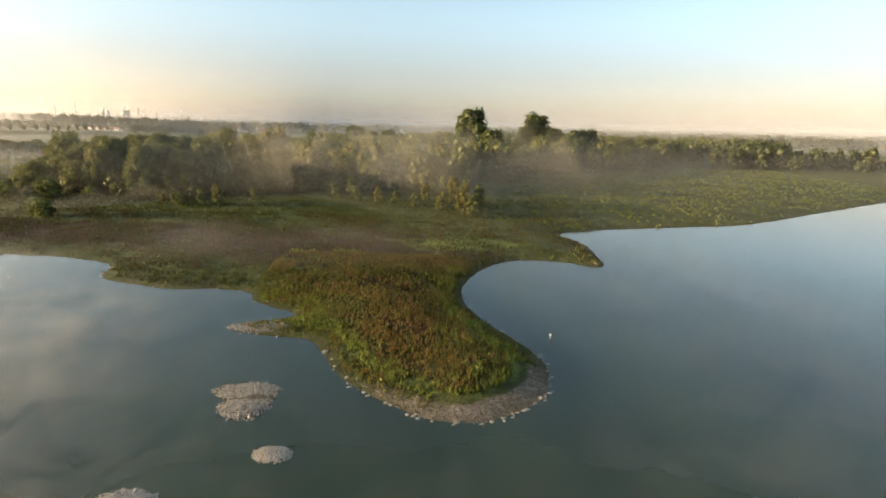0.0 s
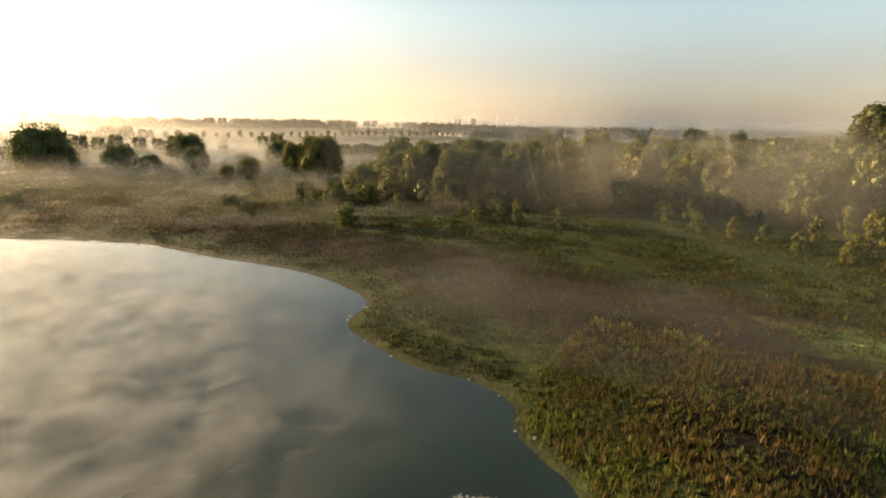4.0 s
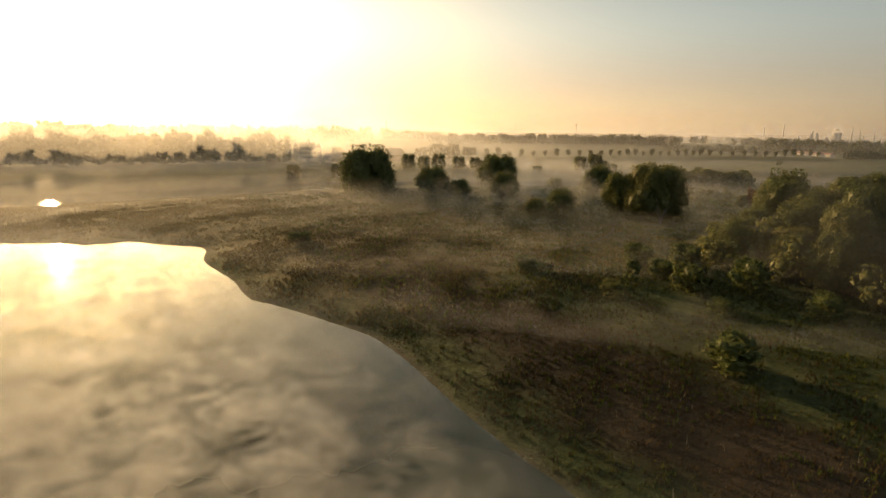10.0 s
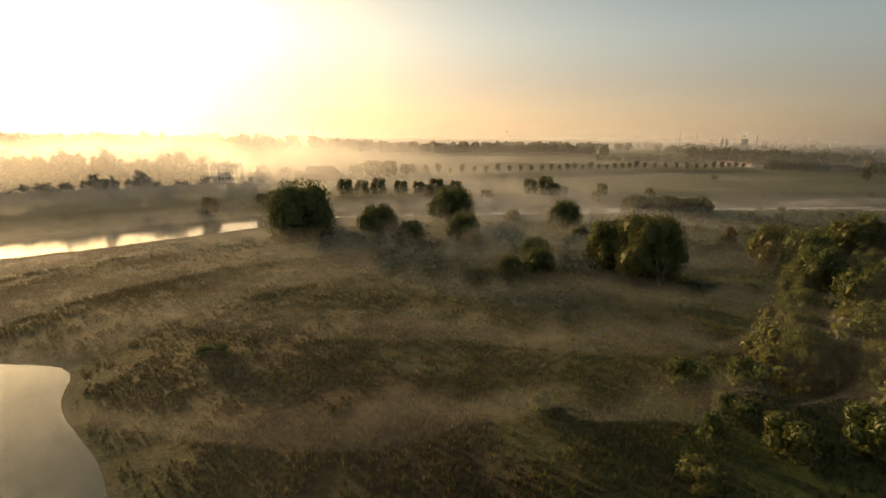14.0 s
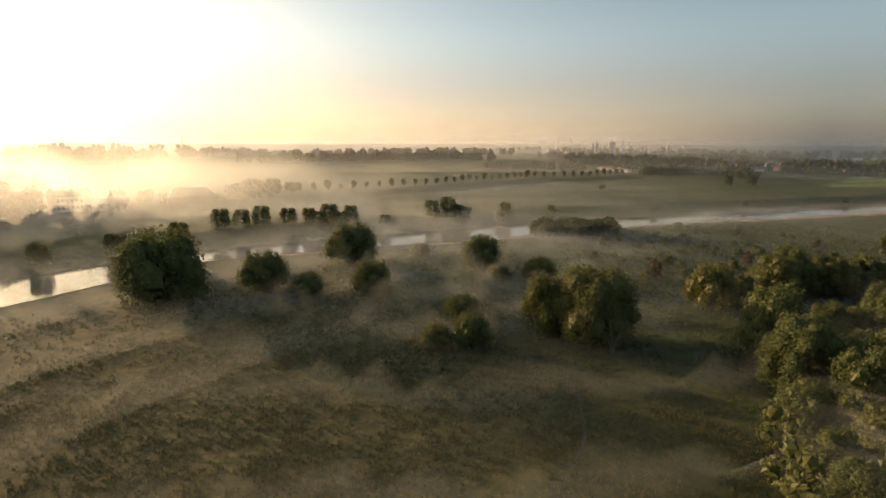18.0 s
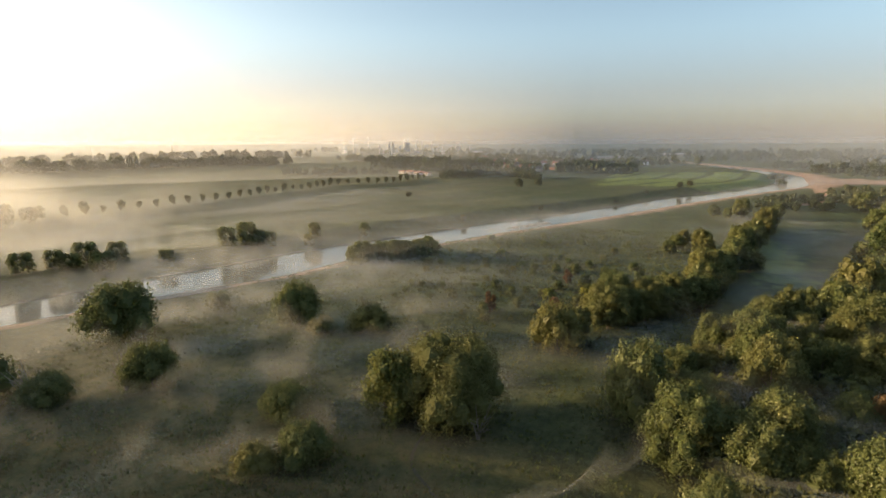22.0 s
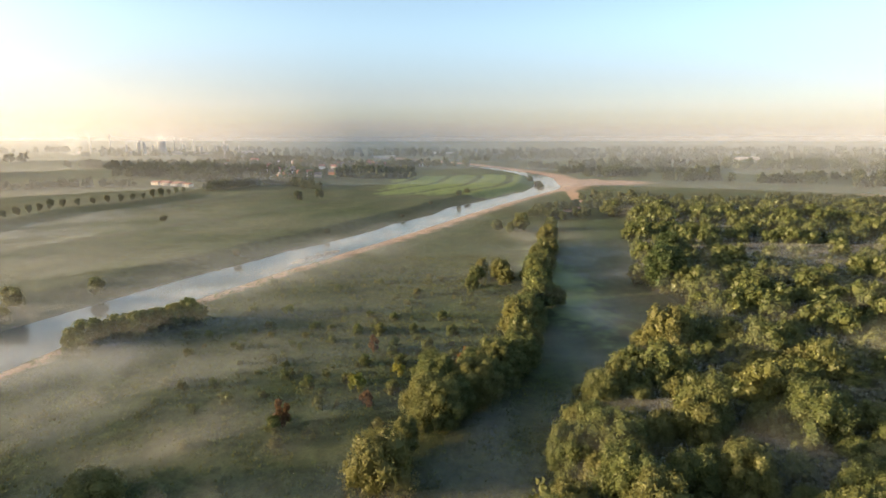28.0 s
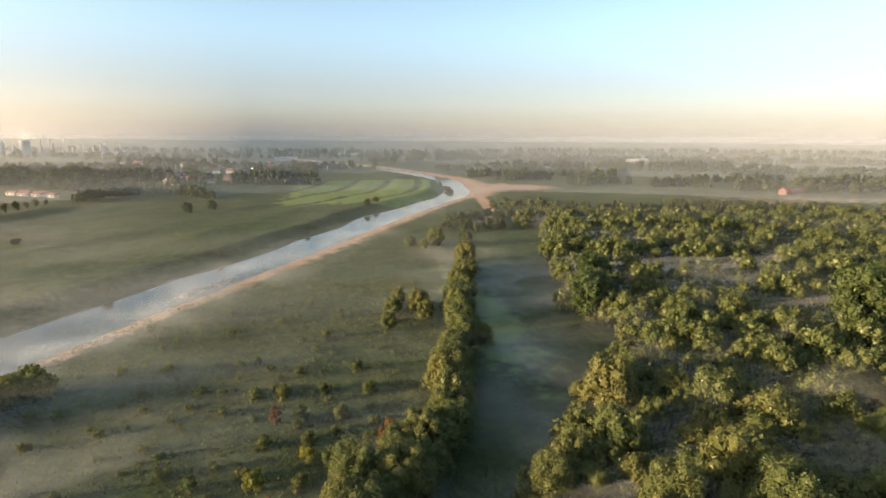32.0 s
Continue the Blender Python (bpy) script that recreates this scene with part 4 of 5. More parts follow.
for x, y, s, t in ((-47, 113.5, 1.1, 1.0), (-43, 112, 1.1, 1.1), (-45, 116, 1.0, 1.3), (-50, 111, 1.2, 0.8), (-52, 113, 1.0, 0.8), (-55, 114, 0.9, 0.7), (-38, 134, 1.6, 0.9), (-33, 137, 1.5, 0.9), (-28, 139, 1.5, 0.9),
                   (-22, 125, 1.7, 0.9), (-17, 121, 1.8, 0.8), (-12, 119, 1.6, 0.9), (-8, 116, 1.5, 0.9), (-4, 114, 1.6, 0.8), (1, 110, 1.6, 0.8), (5, 106, 1.6, 0.9), (7, 104, 1.5, 0.8), (6, 112, 1.6, 1.15), (4, 117, 1.7, 1.1), (9, 114, 1.5, 1.0), (2, 114, 1.6, 0.9),
                   (8, 108, 1.4, 0.9), (-24, 130, 1.6, 1.0), (-19, 129, 1.7, 1.1), (-39, 130, 1.2, 1.6), (-63, 118, 1.2, 1.0), (-2, 120, 1.8, 1.0), (2, 126, 1.9, 1.2), (7, 140, 1.9, 1.5), (-36, 112, 1.0, 1.2)):
    copy_thing(thin, spot(thin, x, y, x * 2.3, s * (0.66 if -26 < x < 3 and y < 131 else 0.9), t))
extra = scatter(np.array([(-168, 205), (-150, 196), (-118, 203), (-108, 232), (-100, 262), (-98, 300), (-140, 330), (-168, 300), (-180, 262)], float), 5.2, 12, 1500)
for i, (x, y) in enumerate(extra[:150]):
    k = (shrub, shrub, thin)[i % 3]
    copy_thing(k, spot(k, x, y, i, rng.uniform(0.35, 1.05) * (0.6 if k is thin else 1.0), rng.uniform(0.6, 1.0)))
for k in range(26):
    f = k / 25
    c = copy_thing(shrub, spot(shrub, -200 + 21 * f + rng.uniform(-1.5, 1.5), 241 + 21 * f + rng.uniform(-3, 3), k, rng.uniform(1.9, 2.7), rng.uniform(0.9, 1.3)))
    tagged(c, "dense willow bush in the thicket beside the river", "shrub", "thicket beside the river")
lime = put(plant("shrub", "bright yellow-green shrub in the rough meadow", "shrub", crown_shape(62, 2.6, 1.6, 0.05, 520, 0.34, 9, 0.2, 0.5), limbs_shape(62, 1.6, 1.0, 0.06, 3), M_LIME, M_BARK), -156, 267.5, 0, 1.1)
for x, y, s in ((-129, 219, 1.1), (-121, 226, 0.9), (-116, 214, 1.0)):
    copy_thing(lime, spot(lime, x, y, x, s, 1.1))
rust = put(plant("shrub", "rust-red autumn shrub in the rough meadow", "shrub", crown_shape(63, 2.8, 1.4, 0.05, 480, 0.34, 8, 0.2, 0.6), limbs_shape(63, 1.6, 1.0, 0.06, 3), M_RUST, M_BARK), -126, 212, 0, 1.1, 1.2)
for x, y, s in ((-107, 224, 1.5), (-106.5, 228, 1.4), (-140, 206, 1.1), (-128, 240, 0.9), (-76, 167, 1.9)):
    copy_thing(rust, spot(rust, x, y, x, s, 1.2))

# ---- the avenue and the far trees ----
row_tree = plant("avenue_tree", "round-crowned roadside tree in a long row", "tree", crown_shape(70, 9.0, 3.9, 1.4, 700, 0.75, 12, 0.0, 0.45), limbs_shape(70, 6, 2.4, 0.22, 4), M_DARK, M_BARK, "avenue of roadside trees")
seg = np.concatenate([[0], np.cumsum(np.hypot(*np.diff(AVENUE, axis=0).T))])
for i, d in enumerate(np.linspace(0, seg[-1], 36)):
    x, y = np.interp(d, seg, AVENUE[:, 0]), np.interp(d, seg, AVENUE[:, 1])
    s, t = rng.uniform(0.68, 1.05), rng.uniform(0.9, 1.12)
    if i == 0:
        put(row_tree, x, y, 1.0, 0.7)
    else:
        copy_thing(row_tree, spot(row_tree, x, y, i, s, t))
oak = put(plant("field_tree", "broad dark tree standing alone in the misty fields", "tree", crown_shape(71, 9.5, 5.4, 0.8, 1100, 0.8, 16, 0.2, 0.5), limbs_shape(71, 8, 4, 0.35), M_DARK, M_BARK, "lone field trees"), -228, 556, 0, 0.85)
for x, y, s, t in ((-214, 570, 0.9, 1.05), (-97, 571, 0.65, 1.0), (-89, 592, 0.65, 0.9), (-279, 440, 0.62, 0.7), (-200, 345, 0.45, 0.9), (-120, 520, 0.45, 0.8), (-137, 465, 0.4, 0.8), (-172, 398, 0.4, 0.9), (-5, 700, 1.0, 0.7), (-2, 730, 1.1, 0.7), (-6, 765, 1.1, 0.7),
                   (-405, 170, 1.1, 0.9), (-398, 178, 0.9, 0.8), (-410, 158, 1.1, 1.0), (-384, 222, 1.5, 1.0), (-378, 231, 1.4, 1.05), (-392, 213, 1.3, 0.9), (-375, 241, 1.0, 0.9), (-384, 214, 0.9, 0.6), (-400, 205, 0.9, 0.6), (-383, 150, 0.8, 0.7), (-379, 118, 1.0, 0.8)):
    copy_thing(oak, spot(oak, x, y, x, s, t))

far_shapes = [crown_shape(80 + i, 11, 5.2, 0.2, 90, 2.6, 9, 0.0, 0.5, 0.85) for i in range(5)]


def strip(points, spacing, width, seed):
    rg = np.random.default_rng(seed)
    line = smooth_line(points, False, 6)
    seg = np.concatenate([[0], np.cumsum(np.hypot(*np.diff(line, axis=0).T))])
    d = np.arange(0, seg[-1], spacing) + rg.uniform(-spacing, spacing, len(np.arange(0, seg[-1], spacing))) * 0.4
    p = np.column_stack([np.interp(d, seg, line[:, 0]), np.interp(d, seg, line[:, 1])])
    return p + rg.uniform(-width, width, p.shape)


FAR_WOODS = (
    ("woods across the river", [(-372, -110), (-374, -20), (-368, 40), (-374, 80), (-386, 108)], 3.6, 13, 1.15, 1.7),
    ("ridge wood", [(-900, -420), (-880, -120), (-850, 120), (-830, 300)], 6.5, 40, 1.2, 1.9),
    ("ridge wood", [(-1150, -700), (-1150, -200), (-1080, 200), (-1010, 480)], 7.5, 50, 1.3, 2.0),
    ("field wood", [(-800, 440), (-760, 560), (-690, 700), (-640, 745)], 4.5, 20, 0.9, 1.4),
    ("ridge wood", [(-1000, 450), (-980, 800), (-850, 1050)], 9, 40, 1.0, 1.7),
    ("field wood", [(-480, 752), (-437, 775), (-390, 728), (-344, 722)], 3.2, 16, 0.75, 1.2),
    ("field wood", [(-475, 822), (-404, 850), (-350, 860)], 4, 18, 0.75, 1.2),
    ("field wood", [(-331, 632), (-310, 670), (-293, 700), (-262, 680), (-234, 648)], 4, 6, 0.5, 0.9),
    ("poplar belt", [(-240, 816), (-196, 794), (-150, 789)], 3.4, 6, 0.9, 1.4),
    ("town trees", [(-500, 1085), (-407, 920), (-360, 960), (-300, 790), (-270, 830)], 6, 40, 0.6, 1.1),
    ("town trees", [(-640, 1440), (-420, 1250), (-260, 1130), (-90, 1085)], 6, 50, 0.7, 1.3),
    ("far wood", [(-900, 1400), (-500, 1600), (-150, 1700), (200, 1650)], 14, 60, 0.9, 1.6),
    ("field wood", [(36, 1035), (60, 1040), (90, 1030)], 5, 8, 0.8, 1.2),
    ("field wood", [(92, 835), (120, 850), (155, 860)], 4, 14, 0.8, 1.2),
    ("tree row", [(160, 775), (172, 752), (200, 768), (236, 765)], 8, 5, 0.75, 1.1),
    ("tree row", [(243, 722), (262, 728), (280, 734), (314, 714)], 7, 3, 0.7, 1.1),
    ("tree row", [(312, 668), (340, 672), (360, 660), (420, 640), (520, 640)], 7, 6, 0.85, 1.3),
    ("dark hedge", [(158, 553), (185, 544), (216, 535)], 2.2, 4, 0.5, 0.65),
    ("far wood", [(370, 1040), (460, 995), (580, 1040), (700, 1028)], 8, 18, 0.8, 1.3),
    ("far wood", [(330, 1360), (560, 1440), (860, 1500), (1200, 1300)], 11, 30, 0.9, 1.5),
    ("far wood", [(60, 1900), (500, 2000), (1100, 1900), (1700, 1500)], 16, 60, 1.0, 1.7),
    ("field wood", [(-20, 470), (-45, 462), (-30, 500), (-5, 515), (20, 520)], 3, 9, 0.35, 0.6),
    ("field wood", [(10, 560), (30, 545), (60, 530), (110, 515), (170, 505), (250, 490)], 4, 8, 0.5, 0.9),
    ("field wood", [(150, 260), (190, 330), (250, 420), (300, 470)], 4, 14, 0.7, 1.1),
    ("shore wood", [(150, 255), (200, 262), (260, 270), (330, 300)], 5, 10, 0.6, 1.0),
    ("tree row", [(60, 905), (120, 925), (200, 930), (290, 905)], 8, 6, 0.7, 1.2),
    ("far wood", [(110, 1010), (200, 1030), (300, 1010)], 6, 14, 0.7, 1.2),
    ("far wood", [(150, 1180), (330, 1190), (520, 1150), (700, 1170)], 8, 20, 0.8, 1.4),
    ("far wood", [(480, 900), (600, 930), (760, 900), (950, 930)], 7, 16, 0.8, 1.3),
    ("tree row", [(420, 700), (520, 720), (640, 710), (800, 740)], 8, 8, 0.8, 1.3),
    ("far wood", [(700, 1250), (950, 1230), (1250, 1050)], 9, 26, 0.9, 1.5),
    ("far wood", [(-60, 1380), (120, 1480), (320, 1560), (600, 1650)], 11, 40, 0.9, 1.5),
    ("far wood", [(-300, 1900), (100, 2150), (600, 2300), (1300, 2250), (2000, 1900)], 18, 70, 1.2, 2.0),
    ("far wood", [(-1400, 1750), (-1000, 2000), (-500, 2150), (-100, 2250)], 18, 70, 1.2, 2.0),
    ("town trees", [(-560, 960), (-470, 1000), (-380, 1060), (-250, 1010), (-160, 960)], 7, 30, 0.6, 1.1),
    ("field wood", [(-620, 880), (-540, 850), (-500, 900), (-430, 880)], 5, 14, 0.7, 1.2),
    ("field wood", [(-520, 600), (-470, 640), (-420, 650)], 5, 8, 0.5, 0.9),
    ("far wood", [(300, 780), (420, 800), (620, 820), (900, 800)], 9, 14, 0.7, 1.1),
)
for i, (kind, pts, spacing, width, smin, smax) in enumerate(FAR_WOODS):
    many(kind.replace(" ", "_"), np.vstack([strip(pts, spacing, width, 100 + i), strip(pts, spacing * 1.7, width, 300 + i)]), far_shapes, M_WOODS, 200 + i, smin, smax,
         "dark green trees standing close together in the morning haze", kind)


# ---- buildings ----
def part(name, bm, material, parent, label="", smooth=False):
    me = bpy.data.meshes.new(name)
    bm.to_mesh(me)
    bm.free()
    me.materials.append(material)
    if smooth:
        me.polygons.foreach_set("use_smooth", np.ones(len(me.polygons), bool))
    ob = new(name, me)
    ob.parent = parent
    return tagged(ob, label)


def boxed(x0, y0, z0, x1, y1, z1, bm=None):
    bm = bm or bmesh.new()
    v = [bm.verts.new(p) for p in ((x0, y0, z0), (x1, y0, z0), (x1, y1, z0), (x0, y1, z0), (x0, y0, z1), (x1, y0, z1), (x1, y1, z1), (x0, y1, z1))]
    for f in ((0, 3, 2, 1), (4, 5, 6, 7), (0, 1, 5, 4), (1, 2, 6, 5), (2, 3, 7, 6), (3, 0, 4, 7)):
        bm.faces.new([v[i] for i in f])
    return bm


def pitched(x0, y0, x1, y1, z, rise, hip=0.0, over=0.35):
    """A gabled or hipped roof with its eaves' thickness."""
    bm = bmesh.new()
    x0, y0, x1, y1 = x0 - over, y0 - over, x1 + over, y1 + over
    ym = (y0 + y1) / 2
    lo = [bm.verts.new(p) for p in ((x0, y0, z - 0.15), (x1, y0, z - 0.15), (x1, y1, z - 0.15), (x0, y1, z - 0.15))]
    up = [bm.verts.new(p) for p in ((x0, y0, z + 0.05), (x1, y0, z + 0.05), (x1, y1, z + 0.05), (x0, y1, z + 0.05))]
    r = [bm.verts.new((x0 + hip, ym, z + rise)), bm.verts.new((x1 - hip, ym, z + rise))]
    bm.faces.new(lo[::-1])
    for a, b in ((0, 1), (1, 2), (2, 3), (3, 0)):
        bm.faces.new((lo[a], lo[b], up[b], up[a]))
    bm.faces.new((up[0], up[1], r[1], r[0]))
    bm.faces.new((up[2], up[3], r[0], r[1]))
    bm.faces.new((up[1], up[2], r[1]))
    bm.faces.new((up[3], up[0], r[0]))
    return bm


def house(name, x, y, turn, length, depth, wall, rise, m_wall, m_roof, label, category, group="", hip=0.0, windows=True, chimney=True):
    root = new(name)
    part("wall", boxed(-length / 2, -depth / 2, -0.5, length / 2, depth / 2, wall), m_wall, root)
    part("roof", pitched(-length / 2, -depth / 2, length / 2, depth / 2, wall, rise, hip), m_roof, root)
    if windows:
        n = max(2, int(length / 3.2))
        for side in (-1, 1):
            for k in range(n):
                wx = -length / 2 + (k + 0.5) * length / n
                part("window", boxed(wx - 0.6, side * depth / 2 - 0.05, wall * 0.4, wx + 0.6, side * depth / 2 + 0.05, wall * 0.4 + 1.2), M_GLASS, root)
        part("door", boxed(-length / 2 - 0.05, -0.6, 0, -length / 2 + 0.05, 0.6, 2.1), M_BARK, root)
    if chimney:
        part("chimney", boxed(length * 0.2, -0.4, wall + rise * 0.4, length * 0.2 + 0.8, 0.4, wall + rise + 0.9), M_BRICK, root)
    root.matrix_basis = spot(root, x, y, turn)
    return tagged(root, label, category, group)


def manor():
    root = new("manor_house")
    part("wall", boxed(-8, -5.5, -0.5, 8, 5.5, 7.5), M_PLASTER, root)
    part("roof", pitched(-8, -5.5, 8, 5.5, 7.5, 4.2, 4.5), M_SLATE, root)
    tower = part("tower", boxed(-1.4, -1.4, 9.5, 1.4, 1.4, 13.2), M_PLASTER, root)
    bm = bmesh.new()
    bmesh.ops.create_cone(bm, segments=8, radius1=1.7, radius2=0.9, depth=1.6, cap_ends=True, matrix=Matrix.Translation((0, 0, 14.0)))
    bmesh.ops.create_cone(bm, segments=8, radius1=0.7, radius2=0.05, depth=2.4, cap_ends=True, matrix=Matrix.Translation((0, 0, 15.9)))
    part("spire", bm, M_SLATE, tower)
    for sx in (-7, 7):
        t = part("turret", boxed(sx - 1.6, -6.4, -0.5, sx + 1.6, -3.2, 9.0), M_PLASTER, root)
        bm = bmesh.new()
        bmesh.ops.create_cone(bm, segments=4, radius1=2.5, radius2=0.1, depth=3.0, cap_ends=True, matrix=Matrix.Translation((sx, -4.8, 10.5)) @ Matrix.Rotation(math.pi / 4, 4, "Z"))
        part("turret_roof", bm, M_SLATE, t)
    for z in (1.4, 4.6):
        for k in range(6):
            wx = -4.6 + k * 1.84
            part("window", boxed(wx - 0.45, -5.56, z, wx + 0.45, -5.42, z + 1.7), M_GLASS, root)
    part("chimney", boxed(3.4, -0.5, 9.5, 4.3, 0.5, 12.6), M_BRICK, root)
    root.matrix_basis = spot(root, -390, 134, radians(70))
    return tagged(root, "old plastered manor house with slate roof and central turret", "manor house")


manor()
house("barn", -390, 189, radians(72), 23, 11, 4.2, 4.6, M_BRICK, M_SLATE, "long farm barn with a hipped dark roof", "barn", hip=4, windows=False, chimney=False)
house("outbuilding", -386, 150, radians(75), 13, 7, 3.4, 2.6, M_PLASTER, M_SLATE, "low plastered outbuilding beside the manor", "outbuilding", windows=True, chimney=False)
for k, (x, y, ln) in enumerate(((-404, 674, 13), (-391, 668, 15), (-379, 664, 12), (-366, 660, 12), (-397, 680, 16), (-381, 675, 14))):
    house("depot_building", x, y, radians(-20), ln * 0.7, 6, 2.8, 1.3, M_PLASTER, M_TILE, "low white depot building with an orange-red roof", "depot", "depot buildings", windows=True, chimney=False)
for k, (x, y, ln, dp) in enumerate(((352, 632, 22, 9), (334, 628, 9, 7))):
    house("farmhouse", x, y, radians(18 + 25 * (k % 2)), ln, dp, 3.4, 4.2, M_BRICK, M_TILE, "brick farm building with a steep red tiled roof", "farm building", "farm buildings")
hr = np.random.default_rng(9)
town = [(-407, 913), (-390, 905), (-377, 958), (-362, 950), (-302, 780), (-310, 795), (-281, 818), (-270, 812), (-295, 830), (-320, 860), (-340, 880), (-260, 860), (-357, 1230), (-340, 1215), (-213, 1094), (-230, 1110), (-190, 1100), (-170, 1095), (-150, 1100), (-250, 1130)]
town += [(hr.uniform(-480, -170), hr.uniform(860, 1250)) for _ in range(50)]
for k, (x, y) in enumerate(town):
    house("town_house", x, y, hr.uniform(0, 3.1), hr.uniform(8, 13), hr.uniform(7, 9), hr.uniform(3.4, 6), hr.uniform(2.6, 4), (M_WHITE, M_PLASTER, M_BRICK)[k % 3], (M_TILE, M_SLATE)[k % 2],
          ("white walled town house among trees", "pale plastered town house among trees", "brick town house among trees")[k % 3], "house", "houses of the town", windows=False)
for x, y, w in ((-350, 1245, 40), (-270, 1640, 60), (-117, 1990, 70), (-90, 1980, 40), (620, 1420, 50)):
    house("warehouse", x, y, 0.1, w, 20, 6, 1.2, M_PLASTER, M_CONCRETE, "long pale warehouse with a flat roof", "warehouse", "far warehouses", windows=False, chimney=False)


# ---- the power station on the skyline ----
def lathe(profile, sides=24):
    bm = bmesh.new()
    rings = [[bm.verts.new((r * math.cos(2 * math.pi * k / sides), r * math.sin(2 * math.pi * k / sides), z)) for k in range(sides)] for r, z in profile]
    for a, b in zip(rings[:-1], rings[1:]):
        for k in range(sides):
            bm.faces.new((a[k], a[(k + 1) % sides], b[(k + 1) % sides], b[k]))
    return bm


def industry():
    cx, cy = -941, 1746
    side = Vector((cy - 90, -(cx + 70), 0)).normalized()      # across the line of sight from the meadow
    root = new("cooling_tower")
    part("shell", lathe([(14.5, 0), (13, 8), (11.5, 18), (10.8, 27), (11.2, 33), (11.9, 38), (11.4, 38), (10.6, 33), (10.2, 27)], 32), M_CONCRETE, root, smooth=True)
    root.matrix_basis = spot(root, cx, cy, 0, 1.0)
    tagged(root, "wide concrete cooling tower with a flared rim", "cooling tower")
    for off, h, r in ((-62, 26, 1.6), (-58, 34, 1.4), (-47, 30, 1.8), (-44, 24, 1.8), (-92, 22, 1.5), (-24, 20, 2.4), (34, 40, 0.9), (52, 36, 0.9), (60, 24, 1.2), (84, 34, 0.9), (104, 18, 2.4), (122, 22, 1.0), (150, 20, 1.2), (-130, 46, 0.8), (-180, 40, 0.8), (180, 26, 0.9), (215, 22, 0.9)):
        p = Vector((cx, cy, 0)) + side * off
        h, r = h * 1.25, r * 1.5
        ob = new("factory_chimney")
        part("shaft", lathe([(r * 1.25, -1), (r * 1.05, h * 0.5), (r, h), (r * 0.8, h)], 10), M_CONCRETE if r > 1.3 else M_STEEL, ob, smooth=True)
        part("rim", lathe([(r * 1.12, h - 1.2), (r * 1.2, h - 0.6), (r * 1.12, h)], 10), M_STEEL, ob, smooth=True)
        ob.matrix_basis = spot(ob, p.x, p.y)
        tagged(ob, "slender grey factory chimney on the skyline", "chimney", "factory chimneys")
    for off, w, h in ((-15, 30, 12), (30, 26, 9), (70, 34, 7), (170, 16, 26), (110, 40, 8), (-80, 36, 8), (230, 50, 9)):
        p = Vector((cx, cy + 12, 0)) + side * off
        house("plant_hall", p.x, p.y, math.atan2(side.y, side.x), w, 14, h, 0.8, M_CONCRETE, M_STEEL, "grey industrial hall of the power station", "industrial hall", "power station halls", windows=False, chimney=False)


industry()
for x, y, h in ((-1300, 900, 46), (-1050, 900, 44), (-1180, 480, 42), (-620, 1400, 40)):
    root = new("radio_mast")
    bm = bmesh.new()
    for k in range(4):
        a = k * math.pi / 2
        p, q = Vector((1.6 * math.cos(a), 1.6 * math.sin(a), -1)), Vector((0.3 * math.cos(a), 0.3 * math.sin(a), h))
        v, f = tube([p, q], [0.3, 0.2], 4)
        vs = [bm.verts.new(c) for c in v]
        for t in f:
            bm.faces.new([vs[i] for i in t])
    part("lattice", bm, M_STEEL, root)
    part("platform", boxed(-1.6, -1.6, h - 5, 1.6, 1.6, h - 3), M_STEEL, root)
    root.matrix_basis = spot(root, x, y)
    tagged(root, "tall thin steel radio mast on the skyline", "mast", "radio masts")

M_STEAM = mist_material("steam", 0.4, 0.05, 0.3, 0.7, (1, 1, 1), gloss=0.0, through=0.6, lying=False)


def plume(x, y, z, height, r0, r1, lean):
    """A drifting column of steam."""
    prof, verts, thick = 12, [], []
    for j in range(prof):
        f = j / (prof - 1)
        cx, cy = lean[0] * f * f + 3 * math.sin(f * 7), lean[1] * f * f + 3 * math.cos(f * 6)
        r = r0 + (r1 - r0) * f + 2 * math.sin(f * 15)
        for k in range(16):
            a = 2 * math.pi * k / 16
            verts.append((x + cx + r * math.cos(a), y + cy + r * math.sin(a), z + height * f))
            thick.append((1 - f) ** 0.8)
    faces = [(j * 16 + k, j * 16 + (k + 1) % 16, (j + 1) * 16 + (k + 1) % 16, (j + 1) * 16 + k) for j in range(prof - 1) for k in range(16)]
    ob = mesh_object("steam_plume", verts, faces, M_STEAM, True)
    t = np.array(thick)
    layer(ob.data, "thickness", np.column_stack([t, t, t]))
    tagged(ob, "faint white steam rising from the power station", "steam", kind="stuff")


plume(-941, 1746, 50, 42, 9, 20, (-30, -10))
plume(-1130, 1640, 10, 75, 10, 22, (-25, -5))


# ---- the trodden path past the willow ----
trail = smooth_line([(-134, 166), (-131.5, 158), (-131, 148), (-129.5, 143), (-125, 139), (-120.7, 135), (-116, 129), (-112.8, 123), (-111, 116), (-108, 106)], False, 8)
side = np.gradient(trail, axis=0)
side = np.column_stack([-side[:, 1], side[:, 0]]) / np.hypot(side[:, 0], side[:, 1])[:, None]
edge = np.vstack([trail + side * 0.22, trail - side * 0.22])
ob = mesh_object("footpath", np.column_stack([edge, ground(edge[:, 0], edge[:, 1])[0] + 0.1]), grid_faces(len(trail), 2), M_TRODDEN, True)
tagged(ob, "narrow trodden footpath winding through the meadow grass", "footpath", kind="structure")


